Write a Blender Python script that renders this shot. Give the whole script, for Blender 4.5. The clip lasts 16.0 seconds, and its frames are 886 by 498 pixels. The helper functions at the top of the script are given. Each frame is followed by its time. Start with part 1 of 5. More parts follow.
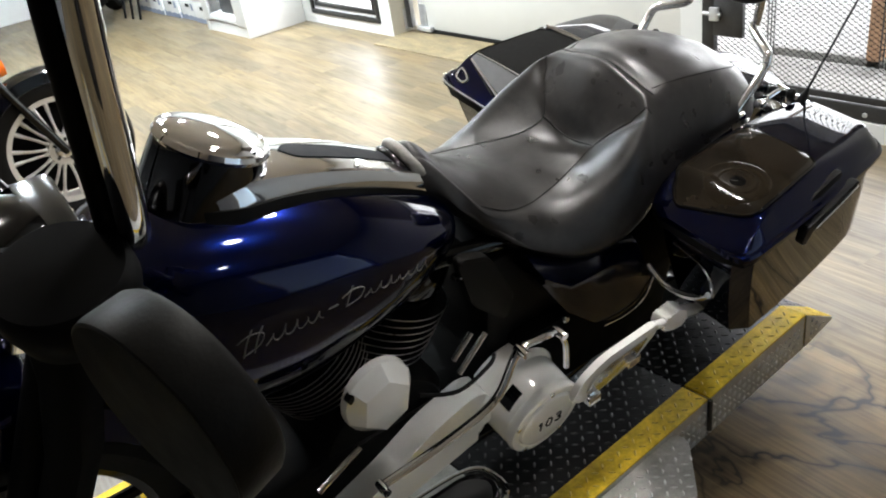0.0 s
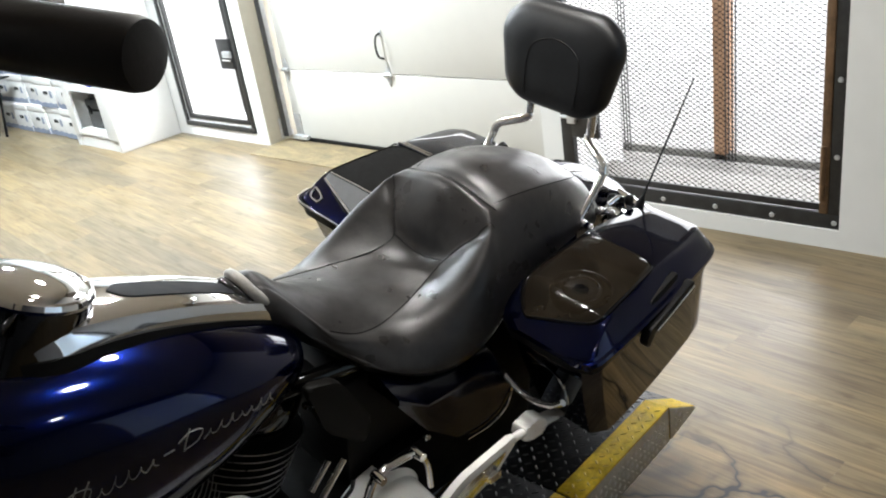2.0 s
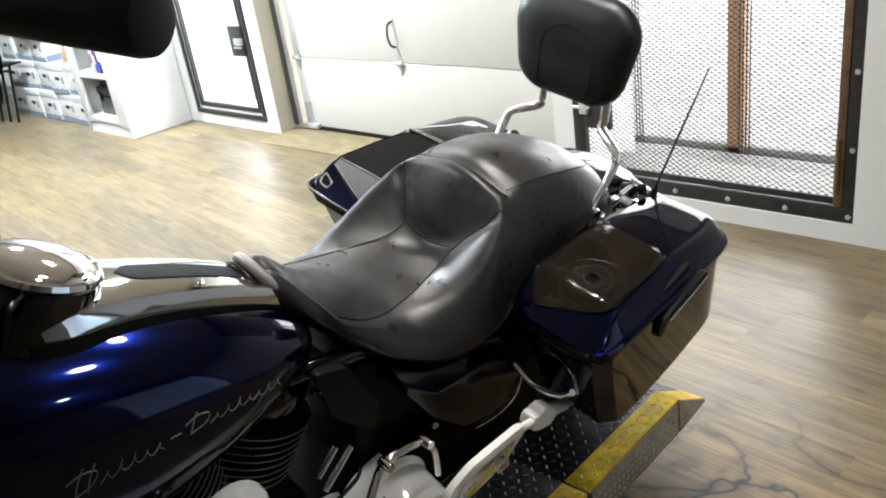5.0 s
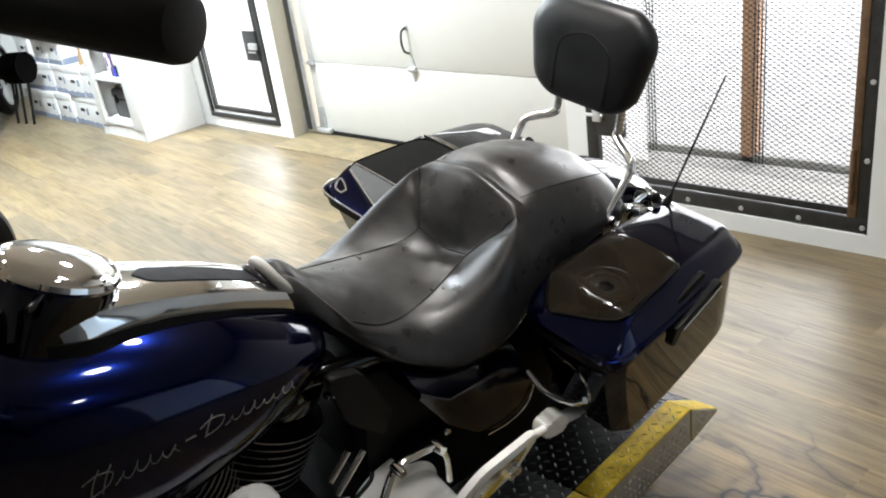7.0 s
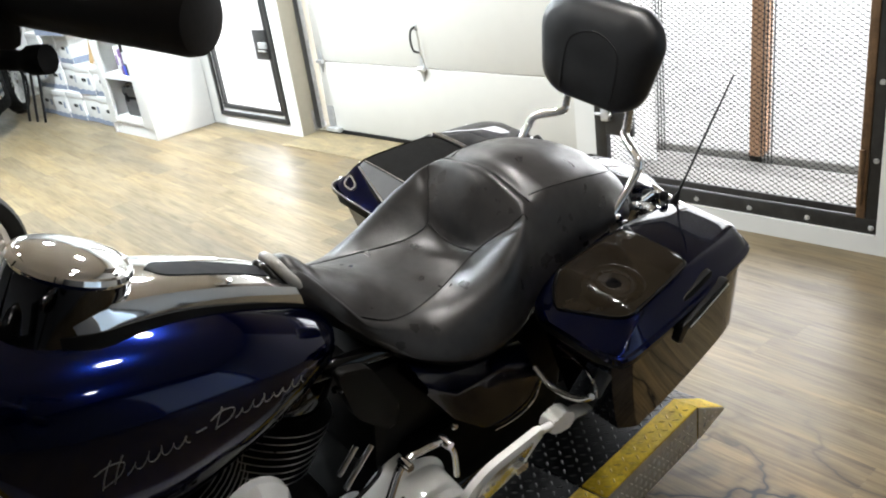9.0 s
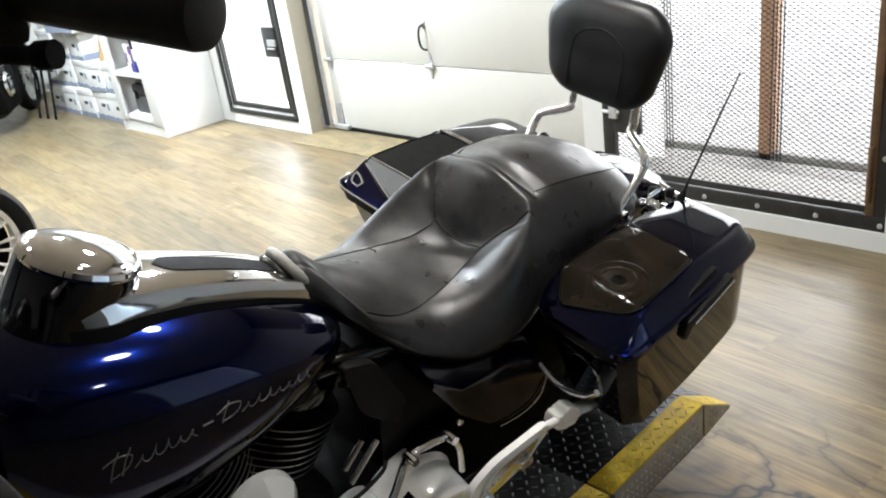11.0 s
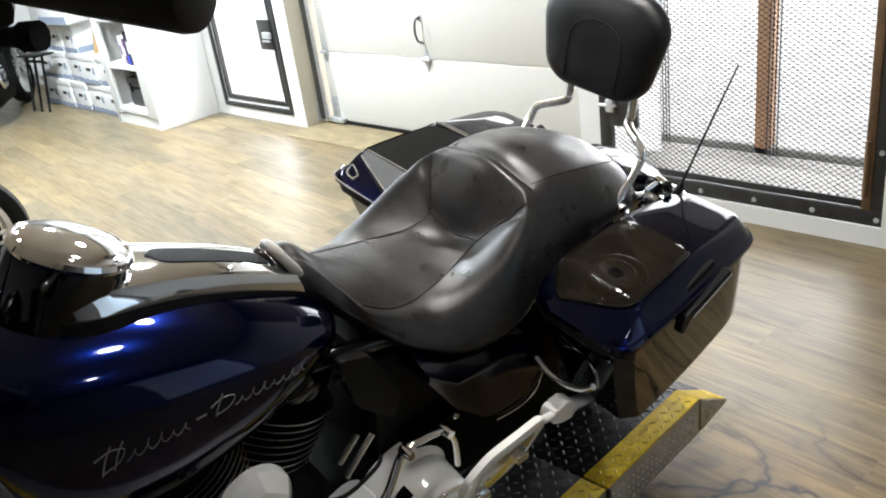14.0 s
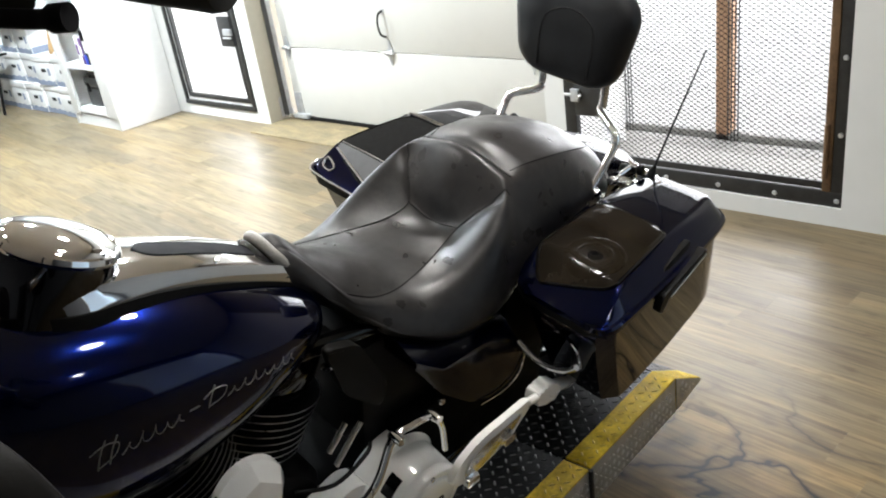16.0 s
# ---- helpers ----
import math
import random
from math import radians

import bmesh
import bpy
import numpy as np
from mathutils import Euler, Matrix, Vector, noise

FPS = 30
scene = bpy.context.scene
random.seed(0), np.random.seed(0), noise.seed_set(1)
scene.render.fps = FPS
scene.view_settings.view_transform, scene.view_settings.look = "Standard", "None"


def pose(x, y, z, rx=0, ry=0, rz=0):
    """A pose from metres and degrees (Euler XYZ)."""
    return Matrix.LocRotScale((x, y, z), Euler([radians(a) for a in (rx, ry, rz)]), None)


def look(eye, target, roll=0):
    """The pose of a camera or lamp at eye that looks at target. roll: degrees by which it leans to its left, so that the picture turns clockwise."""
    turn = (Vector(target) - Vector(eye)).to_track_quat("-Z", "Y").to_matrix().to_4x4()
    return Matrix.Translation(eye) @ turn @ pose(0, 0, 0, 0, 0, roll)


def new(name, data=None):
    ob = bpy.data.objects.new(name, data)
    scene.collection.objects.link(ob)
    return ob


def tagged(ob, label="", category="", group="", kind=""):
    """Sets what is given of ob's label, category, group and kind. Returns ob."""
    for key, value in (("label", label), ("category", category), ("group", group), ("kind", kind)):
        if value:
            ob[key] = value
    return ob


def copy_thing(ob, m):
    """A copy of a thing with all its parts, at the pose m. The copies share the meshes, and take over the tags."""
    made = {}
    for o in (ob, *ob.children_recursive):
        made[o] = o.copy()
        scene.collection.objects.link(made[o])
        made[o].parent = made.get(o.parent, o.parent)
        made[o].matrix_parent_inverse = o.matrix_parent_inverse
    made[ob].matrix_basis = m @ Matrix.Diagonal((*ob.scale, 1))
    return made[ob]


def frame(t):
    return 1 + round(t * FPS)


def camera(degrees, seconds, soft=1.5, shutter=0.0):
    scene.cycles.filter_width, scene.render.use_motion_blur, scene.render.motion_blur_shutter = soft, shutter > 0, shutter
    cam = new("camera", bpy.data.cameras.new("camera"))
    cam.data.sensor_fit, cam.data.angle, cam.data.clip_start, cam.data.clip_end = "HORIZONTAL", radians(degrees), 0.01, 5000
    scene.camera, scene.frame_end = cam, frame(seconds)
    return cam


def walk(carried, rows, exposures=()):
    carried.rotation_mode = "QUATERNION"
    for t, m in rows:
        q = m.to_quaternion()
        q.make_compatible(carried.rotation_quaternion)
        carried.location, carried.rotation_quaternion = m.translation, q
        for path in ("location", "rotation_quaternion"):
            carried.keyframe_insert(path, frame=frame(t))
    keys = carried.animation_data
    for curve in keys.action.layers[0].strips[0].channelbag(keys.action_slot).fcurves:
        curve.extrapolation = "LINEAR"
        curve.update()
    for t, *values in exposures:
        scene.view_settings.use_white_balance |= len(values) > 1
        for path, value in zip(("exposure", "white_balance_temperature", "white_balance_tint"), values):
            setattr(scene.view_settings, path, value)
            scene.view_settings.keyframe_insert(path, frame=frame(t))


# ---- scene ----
cam = camera(56.0, 16.0, soft=2.0)
PATH = [
    (0, (-0.741, -1.111, 1.532), (0.286, 0.302, 0.558), -9.5),
    (0.5, (-0.705, -1.13, 1.548), (0.413, 0.261, 0.645), -9.9),
    (1, (-0.678, -1.147, 1.557), (0.554, 0.191, 0.727), -9.1),
    (1.5, (-0.672, -1.156, 1.562), (0.598, 0.159, 0.75), -8.9),
    (2, (-0.66, -1.158, 1.56), (0.632, 0.138, 0.752), -9.0),
    (2.5, (-0.652, -1.163, 1.557), (0.647, 0.13, 0.755), -9.2),
    (3, (-0.652, -1.161, 1.554), (0.648, 0.128, 0.747), -8.8),
    (3.5, (-0.65, -1.159, 1.549), (0.648, 0.125, 0.734), -9.0),
    (4, (-0.654, -1.158, 1.546), (0.636, 0.131, 0.726), -8.7),
    (4.5, (-0.654, -1.151, 1.545), (0.636, 0.135, 0.718), -8.6),
    (5, (-0.656, -1.149, 1.547), (0.613, 0.159, 0.724), -8.6),
    (7.5, (-0.665, -1.145, 1.55), (0.592, 0.184, 0.742), -8.2),
    (8, (-0.667, -1.146, 1.548), (0.585, 0.185, 0.736), -8.2),
    (8.5, (-0.67, -1.148, 1.547), (0.578, 0.188, 0.736), -8.1),
    (9, (-0.673, -1.154, 1.549), (0.572, 0.188, 0.744), -8.2),
    (11.5, (-0.675, -1.163, 1.548), (0.553, 0.194, 0.74), -8.3),
    (12, (-0.672, -1.162, 1.547), (0.56, 0.189, 0.735), -8.2),
    (12.5, (-0.67, -1.16, 1.545), (0.56, 0.188, 0.727), -8.1),
    (13, (-0.67, -1.158, 1.544), (0.565, 0.186, 0.727), -8.1),
    (13.5, (-0.67, -1.157, 1.544), (0.563, 0.189, 0.727), -8.1),
    (14, (-0.669, -1.155, 1.541), (0.562, 0.191, 0.72), -8.1),
    (14.5, (-0.671, -1.152, 1.54), (0.559, 0.193, 0.715), -7.9),
    (15, (-0.668, -1.15, 1.538), (0.566, 0.185, 0.704), -7.9),
    (15.5, (-0.682, -1.145, 1.546), (0.581, 0.18, 0.741), -7.9),
    (16, (-0.708, -1.143, 1.539), (0.578, 0.137, 0.696), -8.6),
]
walk(cam, [(t, look(eye, target, roll)) for t, eye, target, roll in PATH])

# world and light
world = bpy.data.worlds.new("world")
scene.world = world
world.use_nodes = True
wn = world.node_tree
bg = wn.nodes["Background"]
sky = wn.nodes.new("ShaderNodeTexSky")
sky.sky_type = "NISHITA"
sky.sun_disc = False
sky.sun_elevation, sky.sun_rotation = radians(42), radians(60)
wn.links.new(sky.outputs[0], bg.inputs[0])
bg.inputs[1].default_value = 0.15
sun = new("sun", bpy.data.lights.new("sun", "SUN"))
sun.data.energy, sun.data.angle, sun.data.color = 2.0, radians(2), (1, 0.95, 0.88)
sun.matrix_world = look((8, -4, 9), (2, 1, 0))
scene.view_settings.exposure = 0.04
LAMPS = [(0.0, -2.4, 4), (1.7, 1.7, 32), (1.7, 3.3, 125), (1.2, 5.2, 235), (0.32, -0.88, 11), (0.8, -0.05, 33), (-0.6, 1.5, 20), (0.1, 3.6, 150), (-2.4, 0.4, 3), (-2.2, 3.4, 9)]
GATE_WATTS, WINDOW_WATTS = 10, 14
CEIL = 2.75


# materials
def mat(name, col, rough=0.5, metal=0.0, var=0.15, scale=8.0, bump=0.0, bscale=60.0, coat=0.0, rvar=0.1, tint=None, stretch=None, spec=0.5, coat_ior=1.5, coat_rough=0.03):
    m = bpy.data.materials.new(name)
    m.use_nodes = True
    nt = m.node_tree
    N, Lk = nt.nodes.new, nt.links.new
    p = nt.nodes["Principled BSDF"]
    tc = N("ShaderNodeTexCoord")
    mp = N("ShaderNodeMapping")
    Lk(tc.outputs["Object"], mp.inputs[0])
    if stretch:
        mp.inputs["Scale"].default_value = stretch
    n1 = N("ShaderNodeTexNoise")
    n1.inputs["Scale"].default_value, n1.inputs["Detail"].default_value = scale, 6
    Lk(mp.outputs[0], n1.inputs["Vector"])
    n2 = N("ShaderNodeTexNoise")
    n2.inputs["Scale"].default_value, n2.inputs["Detail"].default_value = scale * 7, 4
    Lk(mp.outputs[0], n2.inputs["Vector"])
    av = N("ShaderNodeMath")
    av.operation = "MULTIPLY_ADD"
    av.inputs[1].default_value = 0.35
    Lk(n2.outputs[0], av.inputs[0])
    sc = N("ShaderNodeMath")
    sc.operation = "MULTIPLY"
    sc.inputs[1].default_value = 0.65
    Lk(n1.outputs[0], sc.inputs[0])
    Lk(sc.outputs[0], av.inputs[2])
    mix = N("ShaderNodeMix")
    mix.data_type = "RGBA"
    lo = tuple(c * (1 - var) for c in col)
    hi = tuple(min(1, c * (1 + var)) for c in (tint or col))
    mix.inputs[6].default_value, mix.inputs[7].default_value = (*lo, 1), (*hi, 1)
    rmp = N("ShaderNodeMapRange")
    rmp.inputs[1].default_value, rmp.inputs[2].default_value = 0.3, 0.7
    Lk(av.outputs[0], rmp.inputs[0])
    Lk(rmp.outputs[0], mix.inputs[0])
    Lk(mix.outputs[2], p.inputs["Base Color"])
    rr = N("ShaderNodeMapRange")
    rr.inputs[1].default_value, rr.inputs[2].default_value = 0.3, 0.7
    rr.inputs[3].default_value, rr.inputs[4].default_value = max(0.02, rough * (1 - rvar)), min(1, rough * (1 + rvar))
    Lk(n1.outputs[0], rr.inputs[0])
    Lk(rr.outputs[0], p.inputs["Roughness"])
    p.inputs["Metallic"].default_value = metal
    p.inputs["Specular IOR Level"].default_value = spec
    if coat:
        p.inputs["Coat Weight"].default_value, p.inputs["Coat Roughness"].default_value, p.inputs["Coat IOR"].default_value = coat, coat_rough, coat_ior
    if bump:
        nb = N("ShaderNodeTexNoise")
        nb.inputs["Scale"].default_value, nb.inputs["Detail"].default_value = bscale, 5
        Lk(mp.outputs[0], nb.inputs["Vector"])
        b = N("ShaderNodeBump")
        b.inputs["Strength"].default_value, b.inputs["Distance"].default_value = bump, 0.002
        Lk(nb.outputs[0], b.inputs["Height"])
        Lk(b.outputs[0], p.inputs["Normal"])
    return m


def plank_mat():
    """Printed vinyl boards: each has its own tone and piece of grain, with knots and, in places, a wandering cracked figure."""
    m = bpy.data.materials.new("vinyl_plank")
    m.use_nodes = True
    nt = m.node_tree
    N, L, p = nt.nodes.new, nt.links.new, nt.nodes["Principled BSDF"]
    geo, oi = N("ShaderNodeNewGeometry"), N("ShaderNodeObjectInfo")
    turned = N("ShaderNodeVectorRotate")
    turned.rotation_type, turned.inputs["Angle"].default_value = "Z_AXIS", radians(5.0)
    L(geo.outputs["Position"], turned.inputs["Vector"])
    own = N("ShaderNodeMath")
    own.operation = "ADD"
    L(oi.outputs["Random"], own.inputs[0])
    L(geo.outputs["Random Per Island"], own.inputs[1])
    tone = N("ShaderNodeMath")
    tone.operation = "FRACT"
    L(own.outputs[0], tone.inputs[0])
    sh = N("ShaderNodeCombineXYZ")
    for k, f in enumerate((37.0, 91.0, 13.0)):
        mm = N("ShaderNodeMath")
        mm.operation, mm.inputs[1].default_value = "MULTIPLY", f
        L(tone.outputs[0], mm.inputs[0])
        L(mm.outputs[0], sh.inputs[k])

    def tex(scale3, scale, detail, distort=0.0, own=True):
        vm = N("ShaderNodeVectorMath")
        vm.operation, vm.inputs[1].default_value = "MULTIPLY", scale3
        L(turned.outputs[0], vm.inputs[0])
        out = vm.outputs[0]
        if own:
            ad = N("ShaderNodeVectorMath")
            ad.operation = "ADD"
            L(out, ad.inputs[0])
            L(sh.outputs[0], ad.inputs[1])
            out = ad.outputs[0]
        t = N("ShaderNodeTexNoise")
        t.inputs["Scale"].default_value, t.inputs["Detail"].default_value, t.inputs["Distortion"].default_value = scale, detail, distort
        L(out, t.inputs["Vector"])
        return t.outputs[0]

    def ramp(src, stops):
        r = N("ShaderNodeValToRGB")
        e = r.color_ramp.elements
        while len(e) < len(stops):
            e.new(0.5)
        for el, (pos, col) in zip(e, stops):
            el.position, el.color = pos, (*col, 1)
        L(src, r.inputs[0])
        return r.outputs[0]

    def mul(a, b, fac=1.0):
        x = N("ShaderNodeMix")
        x.data_type, x.blend_type = "RGBA", "MULTIPLY"
        if isinstance(fac, float):
            x.inputs[0].default_value = fac
        else:
            L(fac, x.inputs[0])
        L(a, x.inputs[6])
        L(b, x.inputs[7])
        return x.outputs[2]

    def remap(src, a, b, c, d):
        r = N("ShaderNodeMapRange")
        for k, v in enumerate((a, b, c, d)):
            r.inputs[k + 1].default_value = v
        L(src, r.inputs[0])
        return r.outputs[0]

    # board tones from greyed to honey
    base = ramp(tone.outputs[0], [(0.0, (0.125, 0.098, 0.06)), (0.2, (0.178, 0.136, 0.078)), (0.4, (0.118, 0.096, 0.066)), (0.6, (0.19, 0.15, 0.091)), (0.8, (0.132, 0.105, 0.068)), (1.0, (0.158, 0.118, 0.067))])
    col = mul(base, ramp(tex((9, 1.0, 1), 2.0, 5, 0.6), [(0.3, (0.74, 0.73, 0.73)), (0.48, (0.98, 0.97, 0.96)), (0.66, (1.18, 1.16, 1.09))]))
    col = mul(col, ramp(tex((60, 2.2, 1), 2.0, 6, 0.3), [(0.3, (0.66, 0.63, 0.59)), (0.6, (1.14, 1.14, 1.12))]))
    # small dark knots and flecks
    col = mul(col, ramp(tex((16, 7, 1), 1.0, 3), [(0.62, (1, 1, 1)), (0.7, (0.36, 0.29, 0.22))]), 0.38)
    # cracked figure: thin dark lines between tone bands, in places
    fig = tex((1.9, 1.2, 1), 1.0, 3.0, 2.2, False)
    pp = N("ShaderNodeMath")
    pp.operation, pp.inputs[1].default_value = "PINGPONG", 0.13
    L(fig, pp.inputs[0])
    rough_edge = tex((30, 22, 1), 1.0, 3, 0.0, False)
    ad = N("ShaderNodeMath")
    ad.operation, ad.inputs[1].default_value = "MULTIPLY_ADD", 0.012
    L(rough_edge, ad.inputs[0])
    L(pp.outputs[0], ad.inputs[2])
    line = ramp(ad.outputs[0], [(0.012, (0.03, 0.022, 0.016)), (0.018, (0.5, 0.42, 0.33)), (0.04, (0.95, 0.87, 0.72)), (0.1, (1.4, 1.24, 0.95))])
    near = N("ShaderNodeVectorMath")
    near.operation, near.inputs[1].default_value = "DISTANCE", (0.82, -0.46, 0.0)
    L(geo.outputs["Position"], near.inputs[0])
    patch = remap(near.outputs["Value"], 0.22, 0.6, 1.0, 0.0)
    col = mul(col, line, patch)
    L(col, p.inputs["Base Color"])
    L(remap(tex((8, 2, 1), 1.0, 4), 0.3, 0.7, 0.33, 0.46), p.inputs["Roughness"])
    p.inputs["Specular IOR Level"].default_value = 0.36
    b = N("ShaderNodeBump")
    b.inputs["Strength"].default_value, b.inputs["Distance"].default_value = 0.12, 0.001
    L(tex((60, 4, 1), 2.0, 4), b.inputs["Height"])
    L(b.outputs[0], p.inputs["Normal"])
    return m


def leather_mat():
    m = mat("black_leather", (0.0085, 0.0092, 0.0102), 0.4, 0, 0.5, 7, 0.0, 420, tint=(0.026, 0.024, 0.0235), rvar=0.3, spec=0.38)
    nt = m.node_tree
    p, N, L = nt.nodes["Principled BSDF"], nt.nodes.new, nt.links.new
    tc = N("ShaderNodeTexCoord")
    # pebbled grain, then long soft creases
    vo = N("ShaderNodeTexVoronoi")
    vo.inputs["Scale"].default_value = 420
    L(tc.outputs["Object"], vo.inputs["Vector"])
    wr = N("ShaderNodeTexNoise")
    wr.inputs["Scale"].default_value, wr.inputs["Detail"].default_value, wr.inputs["Distortion"].default_value = 26, 5, 0.8
    L(tc.outputs["Object"], wr.inputs["Vector"])
    b1, b2 = N("ShaderNodeBump"), N("ShaderNodeBump")
    b1.inputs["Strength"].default_value, b1.inputs["Distance"].default_value = 0.25, 0.0006
    b2.inputs["Strength"].default_value, b2.inputs["Distance"].default_value = 0.2, 0.0022
    L(wr.outputs[0], b2.inputs["Height"])
    L(vo.outputs["Distance"], b1.inputs["Height"])
    L(b2.outputs[0], b1.inputs["Normal"])
    L(b1.outputs[0], p.inputs["Normal"])
    # rubbed patches shine a little more
    ru = N("ShaderNodeTexNoise")
    ru.inputs["Scale"].default_value, ru.inputs["Detail"].default_value = 16, 6
    L(tc.outputs["Object"], ru.inputs["Vector"])
    rr = N("ShaderNodeMapRange")
    rr.inputs[1].default_value, rr.inputs[2].default_value, rr.inputs[3].default_value, rr.inputs[4].default_value = 0.35, 0.65, 0.27, 0.47
    L(ru.outputs[0], rr.inputs[0])
    L(rr.outputs[0], p.inputs["Roughness"])
    return m


def glow(name, col, strength):
    m = bpy.data.materials.new(name)
    m.use_nodes = True
    p = m.node_tree.nodes["Principled BSDF"]
    p.inputs["Base Color"].default_value = (*col, 1)
    p.inputs["Emission Color"].default_value = (*col, 1)
    p.inputs["Emission Strength"].default_value = strength
    return m


WALL = mat("white_wall_paint", (0.6, 0.6, 0.585), 0.6, 0, 0.05, 1.5, 0.25, 45)
CEILM = mat("ceiling_paint", (0.46, 0.415, 0.36), 0.8, 0, 0.05, 2)
BEAM = mat("dark_brown_boarding", (0.1, 0.082, 0.066), 0.6, 0, 0.3, 3, 0.2, 45)
DARKWALL = mat("grey_wall_paint", (0.08, 0.083, 0.09), 0.6, 0, 0.1, 1.5, 0.25, 45)
DOORM = mat("cream_door_steel", (0.47, 0.458, 0.425), 0.42, 0, 0.04, 1.5, 0.12, 70)
PLANK = plank_mat()
SUBFLOOR = mat("floor_joint", (0.16, 0.125, 0.08), 0.8, 0, 0.3, 20)
PLY = mat("worn_plywood", (0.12, 0.09, 0.047), 0.65, 0, 0.4, 6, 0.3, 60, tint=(0.2, 0.155, 0.085), stretch=(3, 1, 1))
BLACKSTEEL = mat("black_painted_steel", (0.025, 0.025, 0.025), 0.45, 0.2, 0.4, 20, 0.3, 120)
RUSTY = mat("brown_weathered_steel", (0.12, 0.07, 0.035), 0.6, 0.3, 0.5, 25, 0.4, 90)
GALV = mat("galvanised_steel", (0.5, 0.51, 0.52), 0.4, 0.6, 0.2, 30, 0.15, 120)
CHROME = mat("chrome", (0.86, 0.86, 0.87), 0.05, 1.0, 0.02, 12, rvar=0.5)
# near-white, barely metallic base paints in the bright reflections of the engine chrome
WHITENED_CHROME = mat("whitened_engine_chrome", (0.99, 0.975, 0.95), 0.1, 0.15, 0.03, 20, rvar=0.4)
SATIN = mat("polished_alloy", (0.8, 0.8, 0.8), 0.2, 1.0, 0.05, 25, 0.06, 160)
CAST = mat("cast_wheel_alloy", (0.62, 0.61, 0.59), 0.35, 0.35, 0.1, 25, 0.1, 160)
PAINT = mat("deep_blue_pearl_paint", (0.0001, 0.0009, 0.011), 0.2, 0.9, 0.3, 900, coat=1.0, coat_ior=1.4, coat_rough=0.012, tint=(0.0002, 0.0028, 0.036))
PAINT.node_tree.nodes["Principled BSDF"].inputs["Specular Tint"].default_value = (0.06, 0.09, 0.25, 1)
LEATHER = leather_mat()
VINYL = mat("black_vinyl", (0.0045, 0.005, 0.0062), 0.4, 0, 0.4, 14, 0.12, 420, tint=(0.008, 0.0085, 0.01), rvar=0.15, spec=0.5)
BRIGHT = mat("bright_chrome", (0.97, 0.97, 0.97), 0.07, 0.85, 0.02, 12, rvar=0.4)
# lit copy of the dark mesh cloth, for the slope that catches light
FACET = mat("lit_mesh_cloth", (0.055, 0.055, 0.057), 0.5, 0, 0.2, 60, 0.3, 800)
STITCH = mat("dark_stitching", (0.012, 0.012, 0.012), 0.7, 0, 0.3, 90, 0.3, 300, spec=0.2)
RUBBER = mat("black_rubber", (0.004, 0.004, 0.004), 0.6, 0, 0.3, 30, 0.25, 200, spec=0.15)
GRIPM = mat("worn_black_grip", (0.007, 0.0055, 0.005), 0.5, 0, 0.35, 30, 0.06, 300, spec=0.22)
PLASTIC = mat("black_plastic", (0.003, 0.003, 0.0033), 0.48, 0, 0.25, 30, 0.12, 300, spec=0.15)
GLOSSB = mat("gloss_black", (0.002, 0.002, 0.0022), 0.12, 0, 0.2, 20, coat=0.6, coat_ior=1.36, spec=0.2)
WRINKLE = mat("wrinkle_black_engine", (0.003, 0.003, 0.003), 0.5, 0, 0.3, 40, 0.5, 500, spec=0.08)
SMOKE = mat("smoked_speaker_cover", (0.0025, 0.0021, 0.0018), 0.09, 0, 0.6, 11, 0.0, 900, tint=(0.012, 0.0092, 0.0064), spec=0.34, rvar=0.3)
CONE = mat("speaker_cone_paper", (0.012, 0.009, 0.0058), 0.12, 0, 0.3, 60, spec=0.2)
PODM = mat("worn_black_plastic", (0.004, 0.0038, 0.0036), 0.5, 0, 0.4, 20, 0.12, 300, tint=(0.006, 0.0055, 0.005), spec=0.08)
GREYM = mat("dark_grey_mesh_cloth", (0.006, 0.0056, 0.0053), 0.75, 0, 0.2, 60, 0.3, 800, spec=0.04)
YELLOW = mat("worn_yellow_paint", (0.62, 0.4, 0.012), 0.65, 0, 0.4, 14, 0.3, 120, tint=(0.74, 0.5, 0.03), spec=0.2)
TREAD = mat("black_tread_plate", (0.01, 0.01, 0.011), 0.42, 0.2, 0.4, 14, 0.3, 150, spec=0.3)
TREADM = mat("bare_tread_plate", (0.46, 0.455, 0.43), 0.4, 0.65, 0.3, 18, 0.3, 150)
# lighter than the bare plate, so that the lugs stand out
BARELUG = mat("bright_bare_lug", (0.85, 0.85, 0.82), 0.35, 0.25, 0.2, 40)
DARKLUG = mat("worn_dark_lug", (0.06, 0.06, 0.062), 0.4, 0.4, 0.4, 60)
YELLUG = mat("worn_yellow_lug", (0.72, 0.48, 0.03), 0.5, 0, 0.3, 50, tint=(0.82, 0.62, 0.16), spec=0.3)
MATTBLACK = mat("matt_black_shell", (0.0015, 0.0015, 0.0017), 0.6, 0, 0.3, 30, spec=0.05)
FINS = mat("machined_fin_edge", (0.5, 0.5, 0.5), 0.3, 1.0, 0.1, 60)
# body paint made darker and duller, standing in for a dark reflection
COVER = mat("darkened_blue_paint", (0.0002, 0.0006, 0.005), 0.2, 0.5, 0.3, 60, coat=0.5, coat_ior=1.3, coat_rough=0.03)
TRIM = mat("beige_jamb_paint", (0.4, 0.37, 0.3), 0.6, 0, 0.08, 3, 0.2, 50)
INLAY = mat("slate_inlay", (0.012, 0.0125, 0.016), 0.6, 0, 0.2, 40, spec=0.1)
NOSEM = mat("pale_worn_vinyl", (0.3, 0.29, 0.27), 0.35, 0, 0.3, 30, 0.1, 300)
